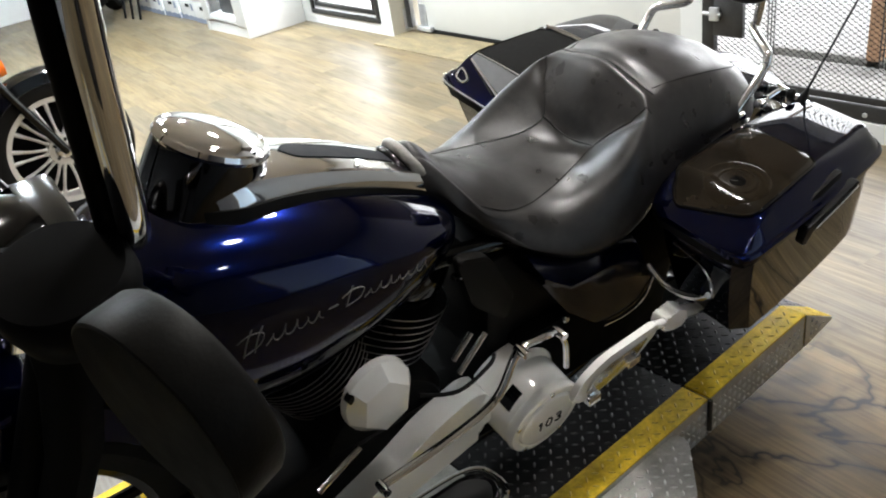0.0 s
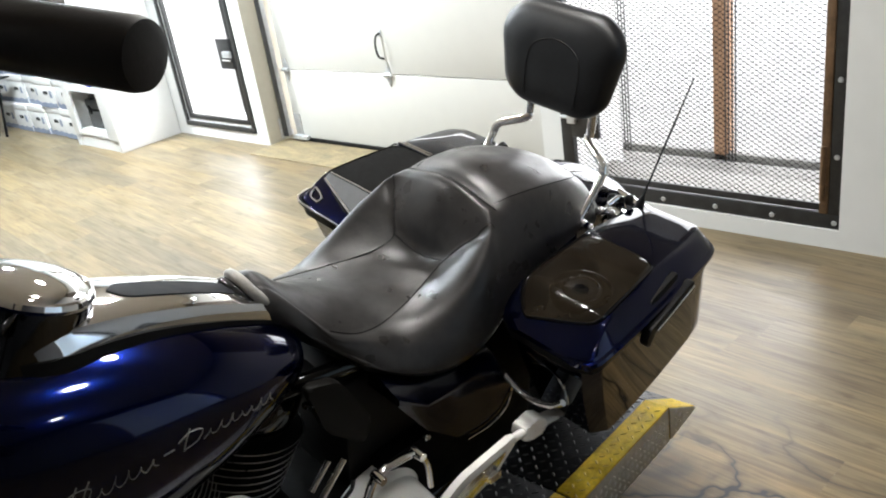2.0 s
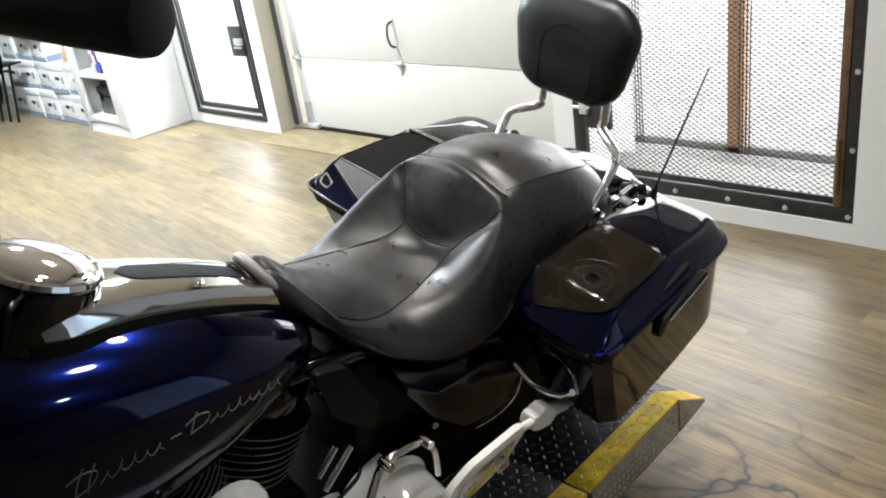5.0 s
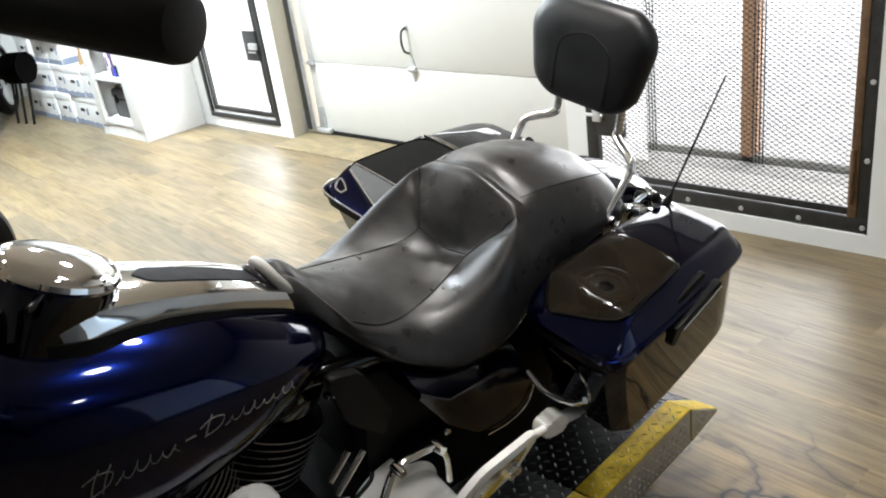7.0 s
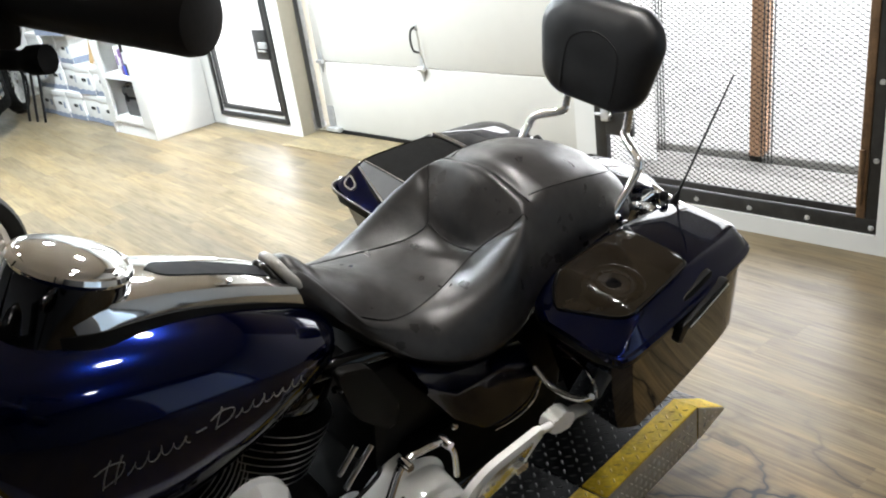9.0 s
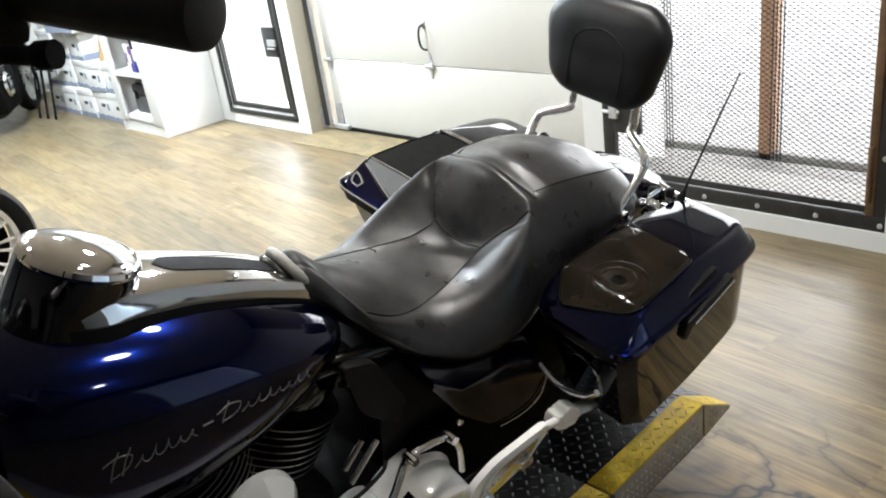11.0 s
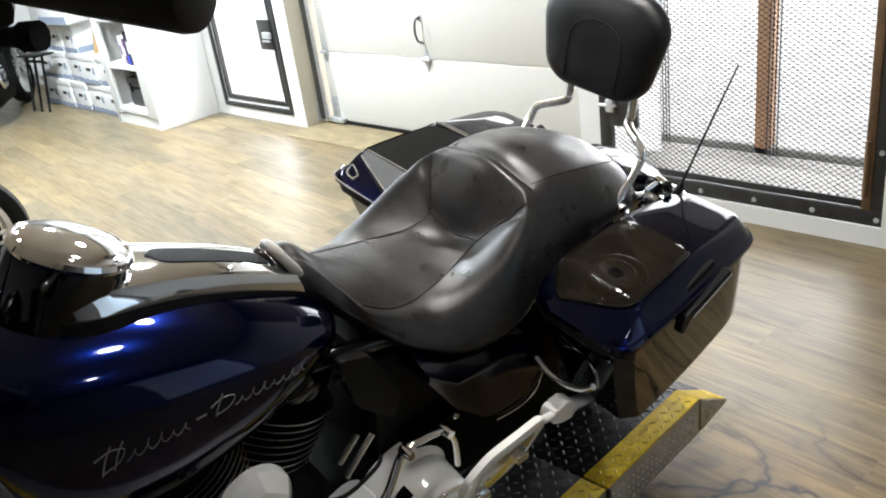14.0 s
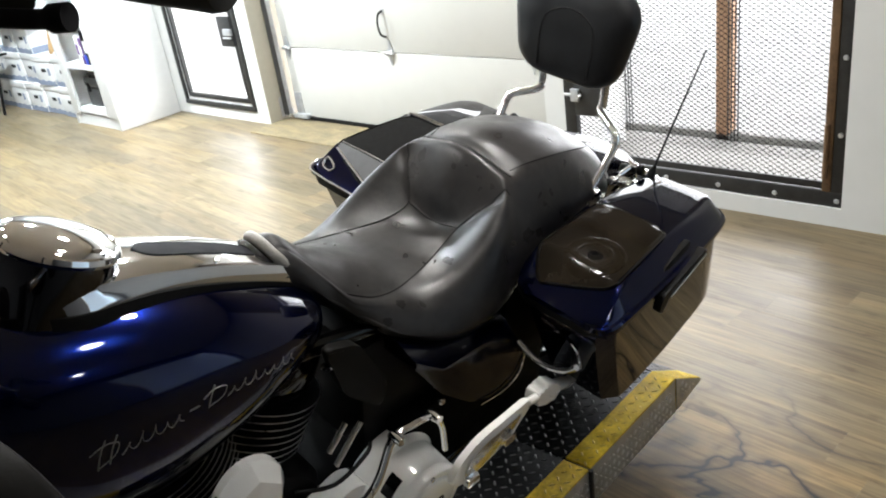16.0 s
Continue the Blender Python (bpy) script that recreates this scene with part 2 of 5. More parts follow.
SCRIPT = mat("silver_badge", (0.2, 0.195, 0.18), 0.45, 0.3, 0.25, 40)
# chrome coloured near black, in place of the dark surroundings it would mirror
DARKENED_CHROME = mat("darkened_chrome", (0.07, 0.07, 0.073), 0.07, 1.0, 0.1, 12)
CARD = mat("white_cardboard", (0.58, 0.58, 0.57), 0.75, 0, 0.06, 9, 0.15, 60)
BAND = mat("grey_blue_print", (0.2, 0.23, 0.3), 0.75, 0, 0.15, 9)
DARKHOLE = mat("hole_shade", (0.02, 0.02, 0.02), 0.9, 0, 0.2, 9)
SHELFM = mat("white_laminate", (0.6, 0.6, 0.595), 0.4, 0, 0.04, 3, 0.1, 60)
TOOLBOX = mat("dark_grey_plastic_case", (0.035, 0.035, 0.035), 0.5, 0, 0.2, 20, 0.2, 200)
PANEL = mat("matt_dark_panel", (0.006, 0.0058, 0.0055), 0.5, 0, 0.3, 20, 0.1, 200, spec=0.12)
KRAFT = mat("brown_board", (0.42, 0.27, 0.12), 0.7, 0, 0.2, 9, 0.2, 60)
ORANGE = mat("orange_lens", (0.85, 0.16, 0.01), 0.2, 0, 0.1, 30, coat=0.6)
PURPLE = mat("purple_label", (0.12, 0.06, 0.16), 0.5, 0, 0.2, 20)
BLUEC = mat("blue_plastic", (0.03, 0.06, 0.4), 0.35, 0, 0.15, 20)
REDWOOD = mat("red_brown_post", (0.42, 0.25, 0.15), 0.7, 0, 0.3, 12, 0.4, 50, stretch=(6, 6, 1))
PALEWOOD = mat("pale_weathered_post", (0.55, 0.46, 0.38), 0.7, 0, 0.2, 12, 0.4, 50, stretch=(6, 6, 1))
MESHM = mat("dark_mesh_steel", (0.008, 0.0075, 0.007), 0.85, 0, 0.3, 30, spec=0.05)
YARD = mat("pale_concrete", (0.26, 0.26, 0.25), 0.9, 0, 0.25, 3, 0.3, 60)
GRAVEL = mat("pale_gravel", (0.17, 0.165, 0.155), 0.9, 0, 0.4, 60, 0.8, 90)
LAMPM = glow("lamp_diffuser", (1, 0.97, 0.92), 14.0)
GLASSB = glow("white_daylight", (0.97, 0.98, 1), 10.0)
EASTSKY = glow("cool_daylight", (0.68, 0.84, 1.0), 0.17)


# mesh helpers
def mesh(name, bm, material, sharp=38):
    bmesh.ops.recalc_face_normals(bm, faces=bm.faces)
    me = bpy.data.meshes.new(name)
    bm.to_mesh(me)
    bm.free()
    me.polygons.foreach_set("use_smooth", [True] * len(me.polygons))
    me.set_sharp_from_angle(angle=radians(sharp))
    for m_ in material if isinstance(material, (list, tuple)) else [material]:
        me.materials.append(m_)
    return me


def part(name, bm, material, parent, label="", sharp=38):
    ob = new(name, bm if isinstance(bm, bpy.types.Mesh) else mesh(name, bm, material, sharp))
    ob.parent = parent
    if label:
        tagged(ob, label)
    return ob


def solid(name, bm, material, label, category, kind="", group="", at=None, sharp=38):
    ob = new(name, mesh(name, bm, material, sharp))
    if at is not None:
        ob.matrix_world = at
    return tagged(ob, label, category, group, kind)


def thing(name, label, category, at=None, group="", kind=""):
    ob = new(name)
    ob.empty_display_size = 0.1
    if at is not None:
        ob.matrix_world = at
    return tagged(ob, label, category, group, kind)


def box(x0, x1, y0, y1, z0, z1, bevel=0.0, bm=None, seg=2):
    out = bm or bmesh.new()
    vs = [out.verts.new((x, y, z)) for x in (x0, x1) for y in (y0, y1) for z in (z0, z1)]
    fs = [out.faces.new([vs[i] for i in f]) for f in ((0, 1, 3, 2), (4, 6, 7, 5), (0, 4, 5, 1), (2, 3, 7, 6), (0, 2, 6, 4), (1, 5, 7, 3))]
    if bevel:
        es = list({e for f in fs for e in f.edges})
        bmesh.ops.bevel(out, geom=es, offset=bevel, segments=seg, profile=0.5, affect="EDGES")
    return out


def loft(rings, caps=True, closed=True, bm=None):
    out = bm or bmesh.new()
    vr = [[out.verts.new(p) for p in r] for r in rings]
    n = len(rings[0])
    for a, b in zip(vr, vr[1:]):
        for i in range(n if closed else n - 1):
            j = (i + 1) % n
            out.faces.new((a[i], a[j], b[j], b[i]))
    if caps and closed:
        out.faces.new(vr[0][::-1])
        out.faces.new(vr[-1])
    return out


def smooth_path(pts, k=6):
    pts = [Vector(p) for p in pts]
    if len(pts) < 3:
        return pts
    res = []
    for i in range(len(pts) - 1):
        p0, p1, p2, p3 = pts[max(i - 1, 0)], pts[i], pts[i + 1], pts[min(i + 2, len(pts) - 1)]
        for j in range(k):
            t = j / k
            res.append(0.5 * ((2 * p1) + (p2 - p0) * t + (2 * p0 - 5 * p1 + 4 * p2 - p3) * t * t + (3 * p1 - p0 - 3 * p2 + p3) * t ** 3))
    return res + [pts[-1]]


def tube(pts, r, n=10, k=6, bm=None, flat=1.0):
    path = smooth_path(pts, k)
    rings, up = [], None
    for i, p in enumerate(path):
        d = (path[min(i + 1, len(path) - 1)] - path[max(i - 1, 0)]).normalized()
        if up is None:
            up = Vector((0, 0, 1)) if abs(d.z) < 0.9 else Vector((1, 0, 0))
        side = d.cross(up).normalized()
        up = side.cross(d).normalized()
        rr = r[min(int(i / max(1, len(path) - 1) * (len(r) - 1) + 0.5), len(r) - 1)] if isinstance(r, (list, tuple)) else r
        rings.append([p + side * math.cos(a) * rr + up * math.sin(a) * rr * flat for a in [2 * math.pi * q / n for q in range(n)]])
    return loft(rings, bm=bm)


def lathe(profile, origin, axis, n=32, bm=None):
    """profile: (radius, height along the axis) from one end to the other."""
    o, a = Vector(origin), Vector(axis).normalized()
    u = a.orthogonal().normalized()
    v = a.cross(u)
    rings = [[o + a * h + (u * math.cos(t) + v * math.sin(t)) * max(r, 1e-4) for t in [2 * math.pi * q / n for q in range(n)]] for r, h in profile]
    if profile[0][0] > 0.005 and profile[-1][0] > 0.005:
        # an open profile becomes a closed ring
        return loft(rings + [rings[0]], caps=False, bm=bm)
    return loft(rings, bm=bm)


def slab(poly, fn, thick, bevel=0.0, bm=None):
    """Extrudes a flat outline: fn maps (u, v, depth) to a point."""
    out = bm or bmesh.new()
    lo = [out.verts.new(fn(u, v, 0)) for u, v in poly]
    hi = [out.verts.new(fn(u, v, thick)) for u, v in poly]
    fs = [out.faces.new(lo), out.faces.new(hi[::-1])]
    n = len(poly)
    fs += [out.faces.new((lo[i], hi[i], hi[(i + 1) % n], lo[(i + 1) % n])) for i in range(n)]
    if bevel:
        es = list(fs[0].edges) + list(fs[1].edges)
        bmesh.ops.bevel(out, geom=es, offset=bevel, segments=3, profile=0.5, affect="EDGES")
    return out


def rounded(poly, r, k=5):
    """Rounds the corners of a flat outline."""
    res = []
    n = len(poly)
    for i in range(n):
        p, a, b = Vector(poly[i]), Vector(poly[i - 1]), Vector(poly[(i + 1) % n])
        ra = min(r, (a - p).length * 0.48, (b - p).length * 0.48)
        s, e = p + (a - p).normalized() * ra, p + (b - p).normalized() * ra
        for j in range(k + 1):
            t = j / k
            res.append(tuple(s * (1 - t) ** 2 + p * 2 * t * (1 - t) + e * t * t))
    return res


def curve(table, x):
    """Smooth interpolation in a table of (x, value)."""
    if x <= table[0][0]:
        return table[0][1]
    for i in range(len(table) - 1):
        (x0, v0), (x1, v1) = table[i], table[i + 1]
        if x <= x1:
            t = (x - x0) / (x1 - x0)
            m0 = (v1 - table[i - 1][1]) / (x1 - table[i - 1][0]) if i else (v1 - v0) / (x1 - x0)
            m1 = (table[i + 2][1] - v0) / (table[i + 2][0] - x0) if i + 2 < len(table) else (v1 - v0) / (x1 - x0)
            d = x1 - x0
            return (2 * t**3 - 3 * t**2 + 1) * v0 + (t**3 - 2 * t**2 + t) * m0 * d + (-2 * t**3 + 3 * t**2) * v1 + (t**3 - t**2) * m1 * d
    return table[-1][1]


def V(*a):
    return Vector(a)


# ---- the room ----
XL, XR, XD = 2.666, 2.535, 2.832
PLANK_W, PLANK_TURN = 0.15, -5.0


def wall(name, x0, x1, y0, y1, z0, z1, label):
    return solid(name, box(x0, x1, y0, y1, z0, z1), WALL, label, "wall", "structure")


floor = solid("floor", box(-3.6, 2.95, -3.8, 8.4, -0.15, -0.006), SUBFLOOR, "wood-look vinyl plank floor of the showroom", "floor", "structure")
ceiling = solid("ceiling", box(-3.8, 3.1, -4.0, 8.6, CEIL, CEIL + 0.15), CEILM, "dark brown-grey painted ceiling", "ceiling", "structure")
wall("wall_north_1", XR - 0.04, XR + 0.42, -4.0, -0.18, 0, CEIL, "white painted masonry wall beside the mesh gate")
wall("wall_north_2", XR - 0.04, XR + 0.42, -0.18, 1.105, 0, 0.078, "low white sill under the mesh gate")
solid("wall_north_3", box(XR, XR + 0.42, -0.18, 1.105, 1.96, CEIL), BEAM, "dark brown boarding over the mesh gate", "wall", "structure")
wall("wall_north_4", XR, XR + 0.52, 1.105, 1.235, 0, CEIL, "narrow white pillar between gate and roller door")
wall("wall_north_5", XD - 0.02, XD + 0.2, 1.235, 3.736, 2.3, CEIL, "white wall over the garage door")
wall("wall_north_6", XL, XL + 0.4, 3.736, 3.862, 0, CEIL, "white pillar beside the garage door")
wall("wall_north_7", XL, XL + 0.4, 3.862, 4.785, 0, 0.075, "low white sill under the barred window")
wall("wall_north_8", XL, XL + 0.4, 3.862, 4.785, 2.1, CEIL, "white wall over the barred window")
wall("wall_north_9", XL, XL + 0.4, 4.785, 8.6, 0, CEIL, "white wall behind the storage boxes")
solid("wall_south", box(-3.8, -3.6, -4.0, 8.6, 0, CEIL), DARKWALL, "grey end wall of the showroom", "wall", "structure")
for i, (x0, x1, z0, z1) in enumerate(((-3.6, 0.25, 0, CEIL), (2.45, XR, 0, CEIL), (0.25, 2.45, 0, 0.1), (0.25, 2.45, 2.4, CEIL))):
    solid("wall_east_%d" % (i + 1), box(x0, x1, -4.0, -3.8, z0, z1), DARKWALL, "grey side wall of the showroom with a window opening", "wall", "structure")
solid("backdrop", box(-0.6, 3.4, -4.3, -4.28, -0.3, 2.7), EASTSKY, "pale daylight behind the side window", "backdrop", "structure")
w3 = thing("window_3", "wide side window with a grey steel frame", "window", kind="structure")
for x0, x1, z0, z1 in ((0.25, 2.45, 0.1, 0.15), (0.25, 2.45, 2.35, 2.4), (0.25, 0.3, 0.15, 2.35), (2.4, 2.45, 0.15, 2.35)):
    part("window_frame", box(x0, x1, -3.94, -3.86, z0, z1, 0.004), GALV, w3)
wall("wall_west", -3.6, XL, 8.4, 8.6, 0, CEIL, "white far side wall of the showroom")
solid("ground", box(XR + 0.42, 60, -40, 50, -0.2, -0.01), YARD, "sunlit pale concrete yard outside the openings", "ground", "structure")
solid("backdrop", box(9.0, 9.05, -14, 20, -0.2, 9), GLASSB, "blank white daylight outside", "backdrop", "structure")

# plywood threshold in front of the garage door
solid("threshold", box(2.47, XD + 0.02, 1.5, 3.72, -0.004, 0.008, 0.003), PLY, "worn plywood threshold at the garage door", "threshold", "structure")


# ---- garage door ----
def garage_door():
    d = thing("door_1", "cream steel sectional garage door, closed", "garage door", kind="structure")
    for i, (z0, z1) in enumerate(((0.03, 0.511), (0.517, 1.06), (1.066, 1.595), (1.601, 2.13))):
        part("panel", box(XD, XD + 0.045, 1.2, 3.62, z0, z1, 0.004), DOORM, d)
        if i < 3:
            for y in (3.575, 2.57, 1.5):
                h = part("hinge", slab(rounded([(-0.028, 0), (0, 0.085), (0.028, 0), (0, -0.085)], 0.012), lambda u, v, w, y=y, z=z1 + 0.003: V(XD - w, y + u, z + v), 0.006), GALV, d)
                part("roller_barrel", lathe([(0.0, -0.03), (0.014, -0.03), (0.014, 0.03), (0, 0.03)], (XD - 0.016, y, z1 + 0.003), (0, 1, 0), 12), GALV, h)
    part("bottom_seal", box(XD - 0.012, XD + 0.03, 1.2, 3.66, 0.0, 0.03, 0.004), RUBBER, d)
    part("corner_bracket", box(XD - 0.008, XD, 3.54, 3.61, 0.035, 0.2, 0.002), GALV, d)
    part("cable_bracket", box(XD - 0.04, XD - 0.002, 3.47, 3.62, 0.02, 0.05, 0.004), GALV, d)
    part("lift_handle", tube([(XD, 2.59, 0.61), (XD - 0.035, 2.595, 0.63), (XD - 0.045, 2.6, 0.69), (XD - 0.035, 2.595, 0.75), (XD, 2.59, 0.765)], 0.007), BLACKSTEEL, d)
    part("handle_plate", box(XD - 0.005, XD, 2.575, 2.605, 0.745, 0.785, 0.002), GALV, d)
    t = part("track", box(XD - 0.075, XD - 0.02, 3.645, 3.668, 0.05, 2.35, 0.003), GALV, d)
    part("track_lip", box(XD - 0.08, XD - 0.072, 3.62, 3.668, 0.05, 2.35, 0.002), BLACKSTEEL, t)
    part("track_foot", slab([(0, 0), (0.11, 0), (0.11, 0.03), (0.03, 0.14), (0, 0.14)], lambda u, v, w: V(XD - 0.1 + u, 3.669 + w, 0.04 + v), 0.004), GALV, d)
    part("jamb_lining", box(XL + 0.003, XD - 0.011, 3.729, 3.7355, 0, 2.3), TRIM, d, "beige painted jamb lining")
    part("jamb_trim", box(XD - 0.01, XD + 0.08, 3.672, 3.735, 0, 2.3), TRIM, d, "beige painted jamb")
    return d


garage_door()


# ---- mesh gate ----
def gate():
    g = thing("window_1", "black steel security gate filled with expanded metal mesh", "security gate", kind="structure")
    X0, X1, Y0, Y1, Z0, Z1 = XR - 0.03, XR + 0.006, -0.178, 1.1, 0.08, 1.95
    w = 0.062
    for b in ((X0, X1, Y0, Y1, Z0, Z0 + w), (X0, X1, Y0, Y1, Z1 - w, Z1), (X0, X1, Y0, Y0 + 0.045, Z0 + w, Z1 - w), (X0, X1, Y1 - w, Y1, Z0 + w, Z1 - w)):
        part("frame_bar", box(*b, 0.003), BLACKSTEEL, g)
    part("hinge_stile", box(X0 - 0.004, X0 + 0.016, Y0 + 0.046, Y0 + 0.079, Z0 + w, Z1 - w, 0.003), RUSTY, g, "brown worn steel stile")
    part("leaf_rail", box(X0 + 0.012, X0 + 0.03, Y0 + 0.06, Y1 - w - 0.01, Z0 + w + 0.004, Z0 + w + 0.035, 0.003), BLACKSTEEL, g)
    part("hinge_barrel", lathe([(0, 0), (0.011, 0), (0.011, 0.22), (0, 0.22)], (X0 - 0.008, Y0 + 0.068, Z0 + w + 0.06), (0, 0, 1), 12), RUSTY, g)
    lk = part("lock_plate", box(X0 - 0.012, X0 + 0.014, Y1 - w - 0.15, Y1 - w - 0.004, 0.36, 0.53, 0.004), BLACKSTEEL, g)
    part("lock_bolt", tube([(X0 - 0.022, Y1 - 0.11, 0.46), (X0 - 0.022, Y1 - 0.02, 0.46)], 0.008), GALV, lk)
    part("lock_case", box(X0 - 0.03, X0 - 0.012, Y1 - 0.1, Y1 - 0.055, 0.43, 0.49, 0.004), GALV, lk)
    for y in [Y0 + 0.02 + i * 0.245 for i in range(6)]:
        part("bolt", lathe([(0, 0), (0.011, 0), (0.009, 0.006), (0, 0.007)], (X0, y, Z0 + 0.026), (-1, 0, 0), 10), GALV, g)
    for z in [Z0 + 0.3 * i for i in range(1, 7)]:
        part("bolt", lathe([(0, 0), (0.011, 0), (0.009, 0.006), (0, 0.007)], (X0, Y0 + 0.02, z), (-1, 0, 0), 10), GALV, g)
    # expanded metal: staggered zigzag strands
    bm = bmesh.new()
    a, b, t = 0.033, 0.0108, 0.0008
    y0, y1, z0, z1 = Y0 + 0.08, Y1 - w + 0.01, Z0 + w, Z1 - w
    n, rows = int((y1 - y0) / (a / 2)), int((z1 - z0) / b)
    xm = X0 + 0.022
    for r in range(rows + 1):
        ring = []
        for i in range(n + 1):
            y = y0 + i * a / 2
            z = z0 + r * b + (b / 2 if (i + r) % 2 else -b / 2) * 0.92
            # flat knot where two strands meet, thinner strand between
            for dy, tt in ((-0.003, 1.6 * t), (0.003, 1.6 * t), (0.008, 0.7 * t)):
                zz = z if abs(dy) < 0.005 else z0 + r * b
                ring.append([bm.verts.new((xm + dx, y + dy, zz + dz)) for dx, dz in ((-0.0015, -tt), (0.0015, -tt), (0.0015, tt), (-0.0015, tt))])
        for p, q in zip(ring, ring[1:]):
            for k in range(4):
                bm.faces.new((p[k], p[(k + 1) % 4], q[(k + 1) % 4], q[k]))
    part("expanded_mesh", bm, MESHM, g, "dark expanded metal diamond mesh", 20)
    return g


gate()


# ---- barred window ----
def left_window():
    g = thing("window_2", "tall window with a double dark steel frame and lock plate", "window", kind="structure")
    X0, X1, Y0, Y1, Z0, Z1 = XL - 0.012, XL + 0.03, 3.868, 4.778, 0.08, 2.09
    w = 0.034
    for b in ((X0, X1, Y0, Y1, Z0, Z0 + w), (X0, X1, Y0, Y1, Z1 - w, Z1), (X0, X1, Y0, Y0 + w, Z0 + w, Z1 - w), (X0, X1, Y1 - w, Y1, Z0 + w, Z1 - w)):
        part("outer_frame", box(*b, 0.002), BLACKSTEEL, g)
    i0, i1, k0 = Y0 + 0.055, Y1 - 0.05, Z0 + 0.055
    for b in ((X0 + 0.01, X1, i0, i1, k0, k0 + 0.034), (X0 + 0.01, X1, i0, i0 + 0.028, k0 + 0.034, Z1 - 0.06), (X0 + 0.01, X1, i1 - 0.026, i1, k0 + 0.034, Z1 - 0.06)):
        part("inner_frame", box(*b, 0.002), BLACKSTEEL, g)
    for b in ((X0 + 0.016, X1 + 0.01, Y0 + w, Y1 - w, Z0 + w, k0), (X0 + 0.016, X1 + 0.01, Y0 + w, i0, k0, Z1 - w), (X0 + 0.016, X1 + 0.01, i1, Y1 - w, k0, Z1 - w)):
        part("spacer", box(*b), SHELFM, g)
    lk = part("lock_plate", box(X0 - 0.01, X0 + 0.012, i0 + 0.0, i0 + 0.15, 0.55, 0.76, 0.003), BLACKSTEEL, g)
    part("lock_case", box(X0 - 0.03, X0 - 0.01, i0 - 0.01, i0 + 0.08, 0.63, 0.675, 0.004), GALV, lk)
    part("lock_bolt", tube([(X0 - 0.018, i0 + 0.01, 0.612), (X0 - 0.018, i0 + 0.1, 0.612)], 0.007), GALV, lk)
    return g


left_window()


# ---- outside things seen through the openings ----
def post(y, x, w, m, label, z1=2.6):
    t = solid("post", box(x, x + w, y, y + w, -0.01, z1, 0.006), m, label, "post", group="posts outside the gate")
    return t


post(0.634, 3.3, 0.078, REDWOOD, "red-brown painted timber post outside the gate")
post(1.34, 3.3, 0.035, PALEWOOD, "thin pale timber post outside the gate")
solid("step", box(XR + 0.012, XR + 0.42, -0.178, 1.103, 0.07, 0.084, 0.004), GRAVEL, "worn grey concrete sill outside the mesh", "step", "structure")
solid("kerb", box(3.3, 3.4, -1.5, 1.5, -0.01, 0.05, 0.012), YARD, "low pale concrete edging outside the gate", "kerb", "structure")
solid("step", box(XR + 0.42, 3.25, -0.8, 1.6, -0.02, 0.03, 0.01), GRAVEL, "pale concrete step outside the gate", "step", "structure")


def chain_strip(y, metal):
    c = thing("chain_curtain", "perforated steel strip hanging outside the opening", "metal strip", at=pose(3.24, y, 0.03))
    for i in range(4):
        part("wire", tube([(0, i * 0.018, 0.0), (0, i * 0.018, 2.5)], 0.0036, 5, 1), metal, c)
    bm = bmesh.new()
    for k in range(130):
        tube([(0, 0, k * 0.019), (0, 0.054, k * 0.019)], 0.0013, 4, 1, bm)
    part("strip_web", bm, metal, c)["kind"] = "stuff"
    return c


chain_strip(0.565, BLACKSTEEL)
chain_strip(1.165, BLACKSTEEL)
chain_strip(5.13, BLACKSTEEL)
chain_strip(5.2, BLACKSTEEL)


# ---- ceiling lamps ----
def lamp_thing():
    l = thing("ceiling_lamp", "round white ceiling lamp with a glowing diffuser", "ceiling lamp", group="ceiling lamps")
    part("housing", lathe([(0.0, 0.0), (0.13, 0.0), (0.135, -0.03), (0.12, -0.04), (0.11, -0.036), (0.11, -0.02), (0, -0.02)], (0, 0, 0), (0, 0, 1), 28), SHELFM, l)
    part("diffuser", lathe([(0.0, -0.03), (0.108, -0.03), (0.105, -0.036), (0.0, -0.04)], (0, 0, 0), (0, 0, 1), 28), LAMPM, l, "glowing white diffuser")
    return l


first = lamp_thing()
for i, (x, y, watts) in enumerate(LAMPS):
    if i:
        copy_thing(first, pose(x, y, CEIL))
    li = new("lamp_light", bpy.data.lights.new("lamp_light", "AREA"))
    li.data.shape, li.data.size, li.data.energy, li.data.color = "DISK", 0.16 if watts < 17 else 0.2, watts, (0.84, 0.94, 1.0) if watts > 60 else (1.0, 0.975, 0.93)
    li.matrix_world = pose(x, y, CEIL - 0.05)
first.matrix_world = pose(*LAMPS[0][:2], CEIL)
for name, at, sx, sy, e in (("gate_daylight", pose(XR + 0.5, 0.46, 1.02, 0, 90, 0), 1.8, 1.25, GATE_WATTS), ("window_daylight", pose(XL + 0.45, 4.32, 1.1, 0, 90, 0), 2.0, 0.9, WINDOW_WATTS)):
    li = new(name, bpy.data.lights.new(name, "AREA"))
    li.data.shape, li.data.size, li.data.size_y, li.data.energy, li.data.color = "RECTANGLE", sx, sy, e, (0.93, 0.97, 1)
    li.matrix_world = at


# ---- motorcycle lift ----
DECK = 0.245


